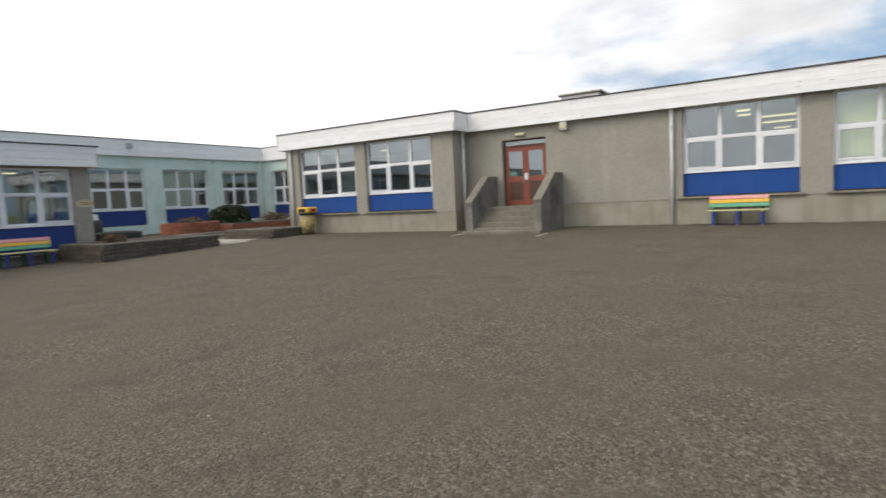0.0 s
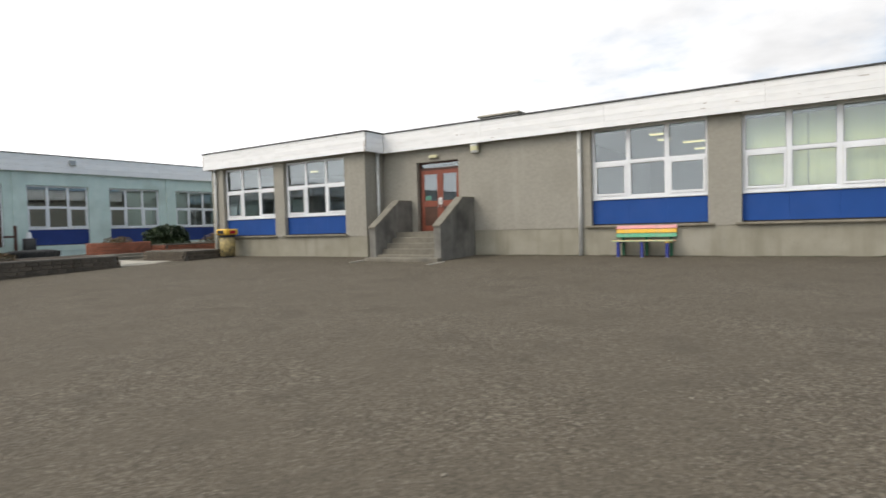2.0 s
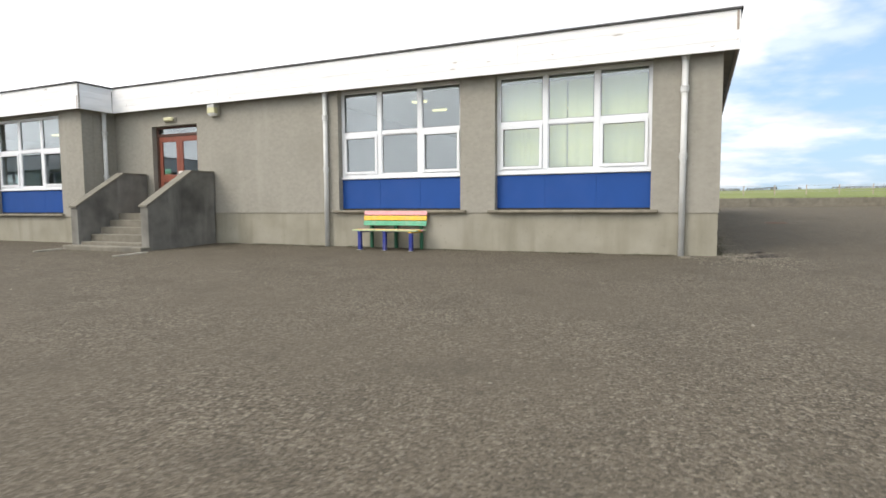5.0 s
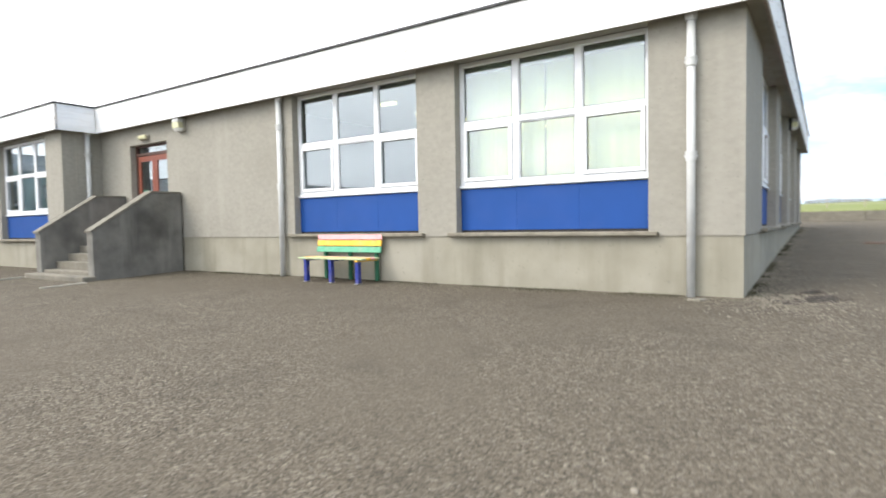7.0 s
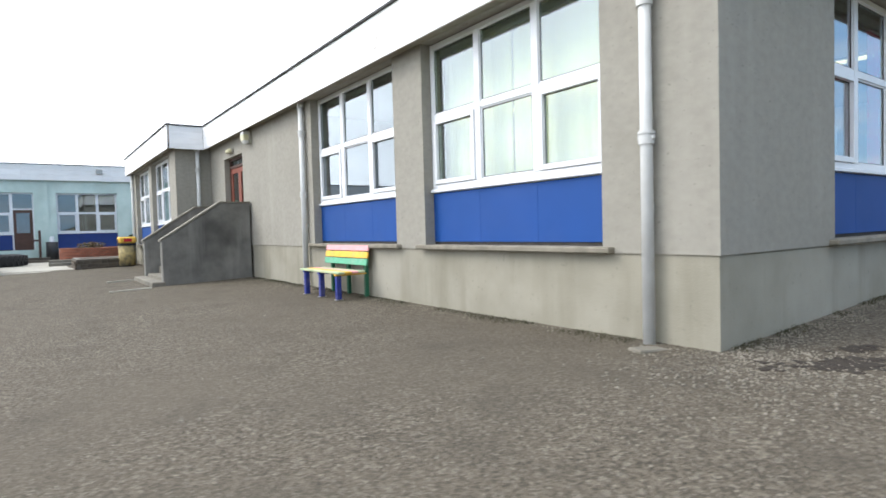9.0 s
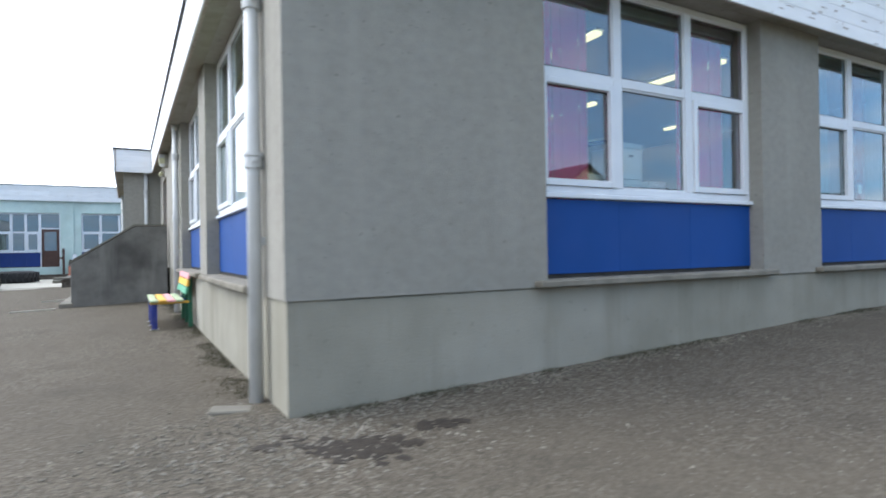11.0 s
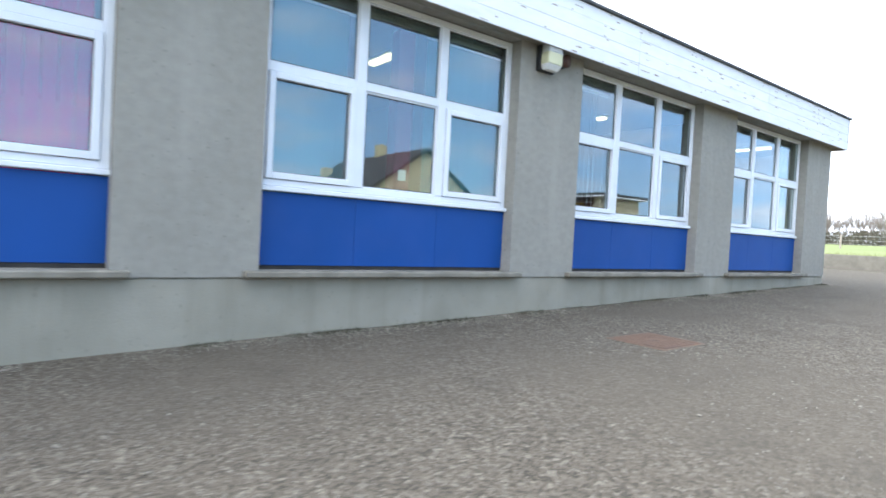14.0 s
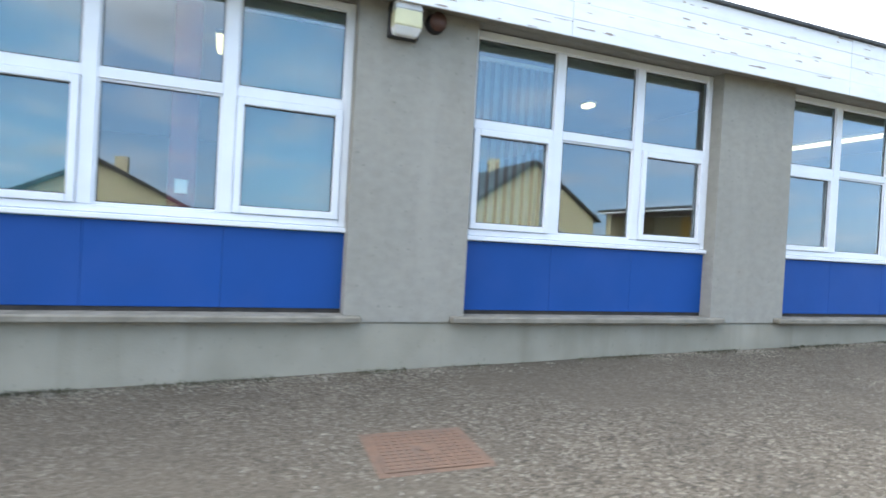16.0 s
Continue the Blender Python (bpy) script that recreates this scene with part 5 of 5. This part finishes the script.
def litter_bin():
    t = thing("litter_bin", "litter bin with yellow hood and worn patterned body", "bin", pose(-17.62, 17.85, ground_z(17.85)) @ Matrix.Scale(1.14, 4))
    body = surf("bin_body", (0.52, 0.40, 0.16), (0.12, 0.11, 0.08), 7.0, 0.7, 0.1, 20.0)
    smooth(part("body", cyl((0, 0, 0.04), (0, 0, 0.72), 0.25, 0.27, 20), body, t))
    part("foot", cyl((0, 0, 0), (0, 0, 0.039), 0.23, seg=20), M_BLACK, t)
    part("collar", cyl((0, 0, 0.721), (0, 0, 0.80), 0.285, 0.285, 20), M_BLACK, t)
    hd = box(-0.30, -0.27, 0.80, 0.30, 0.27, 1.02, 0.05)
    part("hood", hd, M_YELLOW, t, "bright yellow plastic hood")
    part("opening", box(-0.17, -0.278, 0.85, 0.17, -0.271, 0.97, 0.002), M_BLACK, t)
    part("sticker", box(0.302, -0.12, 0.85, 0.305, 0.12, 0.96), M_REDCLOTH, t, "red sticker panel")


litter_bin()


# ---- far side: boundary wall, field, shed, houses, trees ----
bw = thing("boundary_wall", "low concrete boundary wall between yard and field", "wall", None, "", "structure")
for k in range(14):
    x = -46 + k * 6.0
    part("section", box(x + 0.005, WALL_Y - 0.12, 0.7, x + 5.995, WALL_Y + 0.12, FIELD_Z + 0.03, 0.015), M_STEP, bw)


def shed():
    t = thing("shelter", "cream-walled open-fronted shelter with a faded painted back wall", "shelter", pose(15.97, 44.9, ground_z(44.9) - 0.05) @ Matrix.Diagonal((1, 1, 1.07, 1)))
    part("wall", box(0, 0.02, 0, 0.22, 2.8, 2.45), M_CREAM, t)
    part("wall", box(0.22, 2.6, 0, 6.4, 2.8, 2.45), M_CREAM, t)
    part("wall", box(6.4, 0.02, 0, 6.6, 2.8, 2.45), M_CREAM, t)
    part("corner_pier", box(-0.02, -0.06, 0, 0.38, 0.3, 2.46, 0.01), M_CREAM, t)
    part("corner_pier", box(6.25, -0.06, 0, 6.62, 0.3, 2.46, 0.01), M_CREAM, t)
    part("roof", box(-0.35, -0.4, 2.52, 6.9, 3.05, 2.62, 0.02), M_FELT, t)
    part("fascia", box(-0.33, -0.38, 2.461, 6.88, 3.03, 2.519), M_UPVC, t)
    for x0, x1, mat in ((0.221, 1.7, M_REDDOOR), (1.701, 3.0, M_ORANGE), (3.001, 4.6, M_YELLOW), (4.601, 6.399, M_CREAM)):
        part("painted_panel", box(x0, 2.56, 0, x1, 2.599, 2.45), mat, t, "faded painted back wall panel")
    part("slab", box(0.221, -0.05, -0.05, 6.399, 2.559, 0.06), M_CONC, t)
    part("lintel", box(0.381, 0.02, 2.301, 6.249, 0.3, 2.459), M_DARKDOOR, t)


shed()


def house(x, y, rz, w, l, eave, ridge, label):
    t = thing("house", label, "house", pose(x, y, ground_z(y) - 0.1, 0, 0, rz), "houses across the road")
    prof = [(-w / 2, 0), (w / 2, 0), (w / 2, eave), (0, ridge), (-w / 2, eave)]
    part("walls", prism(prof, 0, l), M_CREAM, t)
    for s in (-1, 1):
        a = Vector((0, s * (w / 2 + 0.35), eave - 0.35 * (ridge - eave) / (w / 2)))
        b = Vector((0, 0, ridge))
        up = Vector((0, s * (ridge - eave), w / 2)).normalized() * 0.16
        bm = prism([(a.y, a.z + 0.02), (b.y, b.z + 0.02), (b.y + up.y * 0, b.z + 0.2), (a.y + up.y, a.z + up.z)], -0.25, l + 0.25)
        part("roof_slope", bm, M_SLATE, t)
    part("chimney", box(l * 0.5 - 0.35, -0.3, ridge - 0.5, l * 0.5 + 0.35, 0.3, ridge + 0.9, 0.02), M_CREAM, t)
    for yy in (-1.6, 1.2):
        wn = part("window", box(-0.03, yy, 1.0, 0.02, yy + 0.9, 2.1), M_UPVC, t)
        part("pane", box(-0.04, yy + 0.08, 1.08, -0.031, yy + 0.82, 2.02), M_BLACK, wn)


house(29.0, 44.5, 0, 8.4, 11, 2.85, 5.75, "cream harled gabled house with a dark tiled roof")
house(28.0, 22.96, 0, 8.6, 11, 1.95, 4.1, "cream harled gabled house with a dark tiled roof")
house(38.5, 39.4, 90, 6.0, 6.0, 2.8, 4.3, "small cream house with a long dark tiled roof")
gw = thing("garden_wall", "low grey garden wall in front of the houses", "wall", None, "", "structure")
for k in range(12):
    part("section", box(22.3, -6 + k * 5.0, 0.0, 22.5, -1.01 + k * 5.0, ground_z(-6 + k * 5.0) + 0.9), M_CONC, gw)


def bare_tree(x, y, h, seed):
    t = thing("tree", "bare winter tree with fine brown branches", "tree", pose(x, y, ground_z(y) - 0.1), "bare trees beyond the field")
    rnd = random.Random(seed)
    trunk, crown = bmesh.new(), bmesh.new()
    add_cyl(trunk, (0, 0, 0), (0, 0, h * 0.35), 0.016 * h, 0.009 * h, 7)

    def grow(p, d, l, r, depth):
        q = p + d * l
        add_cyl(crown, p, q, r, r * 0.6, 4)
        if depth == 0:
            return
        for _ in range(4 if depth > 1 else 5):
            nd = (d + Vector((rnd.uniform(-0.6, 0.6), rnd.uniform(-0.6, 0.6), rnd.uniform(0.05, 0.6)))).normalized()
            grow(p + d * l * rnd.uniform(0.5, 1.0), nd, l * rnd.uniform(0.55, 0.8), r * 0.58, depth - 1)

    for _ in range(4):
        d = Vector((rnd.uniform(-0.4, 0.4), rnd.uniform(-0.4, 0.4), 1)).normalized()
        grow(Vector((0, 0, h * rnd.uniform(0.12, 0.34))), d, h * 0.26, 0.007 * h, 3)
    part("trunk", trunk, M_BARK, t)
    part("crown", crown, M_BARK, t)
    return t


protos = [bare_tree(-26, 128, 6.0, 1), bare_tree(-34, 132, 6.6, 2), bare_tree(-20, 135, 5.2, 3)]
rnd = random.Random(4)
for k in range(92):
    src = protos[k % 3]
    x = -64 + k * 0.52 + rnd.uniform(-1, 1)
    y = 130 + rnd.uniform(-6, 8)
    copy_thing(src, pose(x, y, ground_z(y) - 0.1, 0, 0, rnd.uniform(0, 360)))
# ragged hedge under the trees and along the horizon
hv, hf = [], []
for x0, x1, yy, hh in ((-70, -14, 124, 3.6), (-20, 40, 330, 2.6), (50, 120, 340, 3.0), (-200, -60, 260, 4)):
    for _ in range(int((x1 - x0) * (230 if yy == 124 else 70))):
        c = Vector((rnd.uniform(x0, x1), yy + rnd.uniform(-1.5, 1.5), 0))
        gap = noise.noise(Vector((c.x * 0.06, yy, 0)))
        if gap < (-0.5 if yy == 124 else -0.12):
            continue
        c.z = ground_z(c.y) + rnd.uniform(0, hh) * (0.6 + 0.6 * gap)
        q = Euler((rnd.uniform(0, 6), rnd.uniform(0, 6), rnd.uniform(0, 6))).to_matrix()
        s = rnd.uniform(0.12, 0.3)
        b = len(hv)
        hv += [c + q @ Vector(v) for v in ((-s, -s * 0.3, 0), (s, -s * 0.2, 0), (s * 0.7, s * 0.4, 0), (-s * 0.6, s * 0.3, 0))]
        hf.append((b, b + 1, b + 2, b + 3))
me = bpy.data.meshes.new("hedge")
me.from_pydata(hv, [], hf)
me.materials.append(M_HEDGE)
tagged(new("hedge", me), "distant ragged brown hedges along the field edge", "hedge", "", "stuff")

fence = thing("field_fence", "thin post and wire fence across the field", "fence")
post = None
for k in range(40):
    x, y = -30 + k * 2.6, 66 + 0.25 * k
    if post is None:
        post = part("post", box(-0.04, -0.04, -0.1, 0.04, 0.04, 0.95), M_PEEL, fence)
        post.matrix_basis = pose(x, y, ground_z(y))
    else:
        o = again(post, "post", x, y, ground_z(y))
for z in (0.35, 0.6, 0.88):
    part("wire", cyl((-30, 66, ground_z(66) + z), (71.4, 75.75, ground_z(75.75) + z), 0.012, seg=5), M_METAL, fence)

# ---- loose stones and weeds ----
rnd = random.Random(12)
ico = bmesh.new()
bmesh.ops.create_icosphere(ico, subdivisions=1, radius=1)
iv = [v.co.copy() for v in ico.verts]
ifc = [[v.index for v in f.verts] for f in ico.faces]
ico.free()
pv, pf = [], []


def pebble(x, y, s):
    z = ground_z(y) + 0.02 * noise.noise(Vector((x * 0.45, y * 0.45, 0)))
    q = Euler((rnd.uniform(0, 6), rnd.uniform(0, 6), rnd.uniform(0, 6))).to_matrix()
    sc = Vector((s * rnd.uniform(0.8, 1.3), s * rnd.uniform(0.6, 1.0), s * rnd.uniform(0.4, 0.7)))
    b = len(pv)
    for v in iv:
        c = q @ Vector((v.x * sc.x, v.y * sc.y, v.z * sc.z))
        pv.append((x + c.x, y + c.y, z + c.z * 0.6 + s * 0.15))
    pf.extend([[b + i for i in f] for f in ifc])


for _ in range(2600):
    pebble(rnd.uniform(-14, 14), rnd.uniform(2, 18.8), rnd.uniform(0.004, 0.010) * (2.4 if rnd.random() < 0.05 else 1))
for _ in range(11000):
    x, y = rnd.uniform(5.6, 12.5), rnd.uniform(15, 36)
    if noise.noise(Vector((x * 0.5, y * 0.5, 9))) > -0.12:
        pebble(x, y, rnd.uniform(0.003, 0.009) * (2.0 if rnd.random() < 0.02 else 1))
for _ in range(5200):
    y = rnd.uniform(19.4, 38.7)
    if noise.noise(Vector((0, y * 1.7, 3))) > -0.25:
        pebble(5.42 + abs(rnd.gauss(0, 0.17)), y, rnd.uniform(0.005, 0.014) * (1.8 if rnd.random() < 0.08 else 1))
for _ in range(1200):
    pebble(rnd.gauss(5.9, 0.5), rnd.gauss(19.2, 0.5), rnd.uniform(0.006, 0.018))
for _ in range(130):
    a, r = rnd.uniform(0, math.tau), rnd.uniform(0.36, 0.75)
    pebble(7.39 + r * math.cos(a) * 1.1, 29.15 + r * math.sin(a) * 1.1, rnd.uniform(0.006, 0.016))
for _ in range(900):
    pebble(rnd.uniform(-6.5, 5.4), 19.38 - abs(rnd.gauss(0, 0.12)), rnd.uniform(0.006, 0.016))
me = bpy.data.meshes.new("loose_stones")
me.from_pydata(pv, [], pf)
me.materials.append(M_PEBBLE)
tagged(new("loose_stones", me), "loose pale chippings scattered over the worn tarmac", "gravel", "", "stuff")

# grass tufts along the top of the boundary wall
gv, gf = [], []
for _ in range(5000):
    x, y = rnd.uniform(-30, 36), WALL_Y + 0.14 + abs(rnd.gauss(0, 0.8))
    z = ground_z(y)
    a, hgt, lean = rnd.uniform(0, 6.28), rnd.uniform(0.06, 0.2), rnd.uniform(-0.06, 0.06)
    dx, dy = 0.008 * math.cos(a), 0.008 * math.sin(a)
    b = len(gv)
    gv += [(x - dx, y - dy, z), (x + dx, y + dy, z), (x + lean, y + lean * 0.5, z + hgt)]
    gf.append((b, b + 1, b + 2))
me = bpy.data.meshes.new("field_grass_tufts")
me.from_pydata(gv, [], gf)
me.materials.append(M_GRASS)
tagged(new("field_grass_tufts", me), "rough grass tufts at the field edge", "grass", "", "stuff")

# thin weeds and moss in the joint along the wall foot
gv, gf = [], []
for _ in range(15000):
    if rnd.random() < 0.45:
        x, y = rnd.uniform(-6.4, 5.35), 19.375 - abs(rnd.gauss(0, 0.13))
    else:
        x, y = 5.42 + abs(rnd.gauss(0, 0.075)), rnd.uniform(19.5, 38.7)
    if noise.noise(Vector((x * 1.3, y * 1.3, 5))) < -0.05:
        continue
    z = ground_z(y) + 0.02 * noise.noise(Vector((x * 0.45, y * 0.45, 0))) - 0.004
    a, hgt, lean = rnd.uniform(0, 6.28), rnd.uniform(0.012, 0.04), rnd.uniform(-0.02, 0.02)
    dx, dy = 0.005 * math.cos(a), 0.005 * math.sin(a)
    b = len(gv)
    gv += [(x - dx, y - dy, z), (x + dx, y + dy, z), (x + lean, y - abs(lean) * 0.5, z + hgt)]
    gf.append((b, b + 1, b + 2))
me = bpy.data.meshes.new("wall_foot_weeds")
me.from_pydata(gv, [], gf)
me.materials.append(M_WEED)
tagged(new("wall_foot_weeds", me), "thin dull weeds and moss along the wall foot", "weeds", "", "stuff")
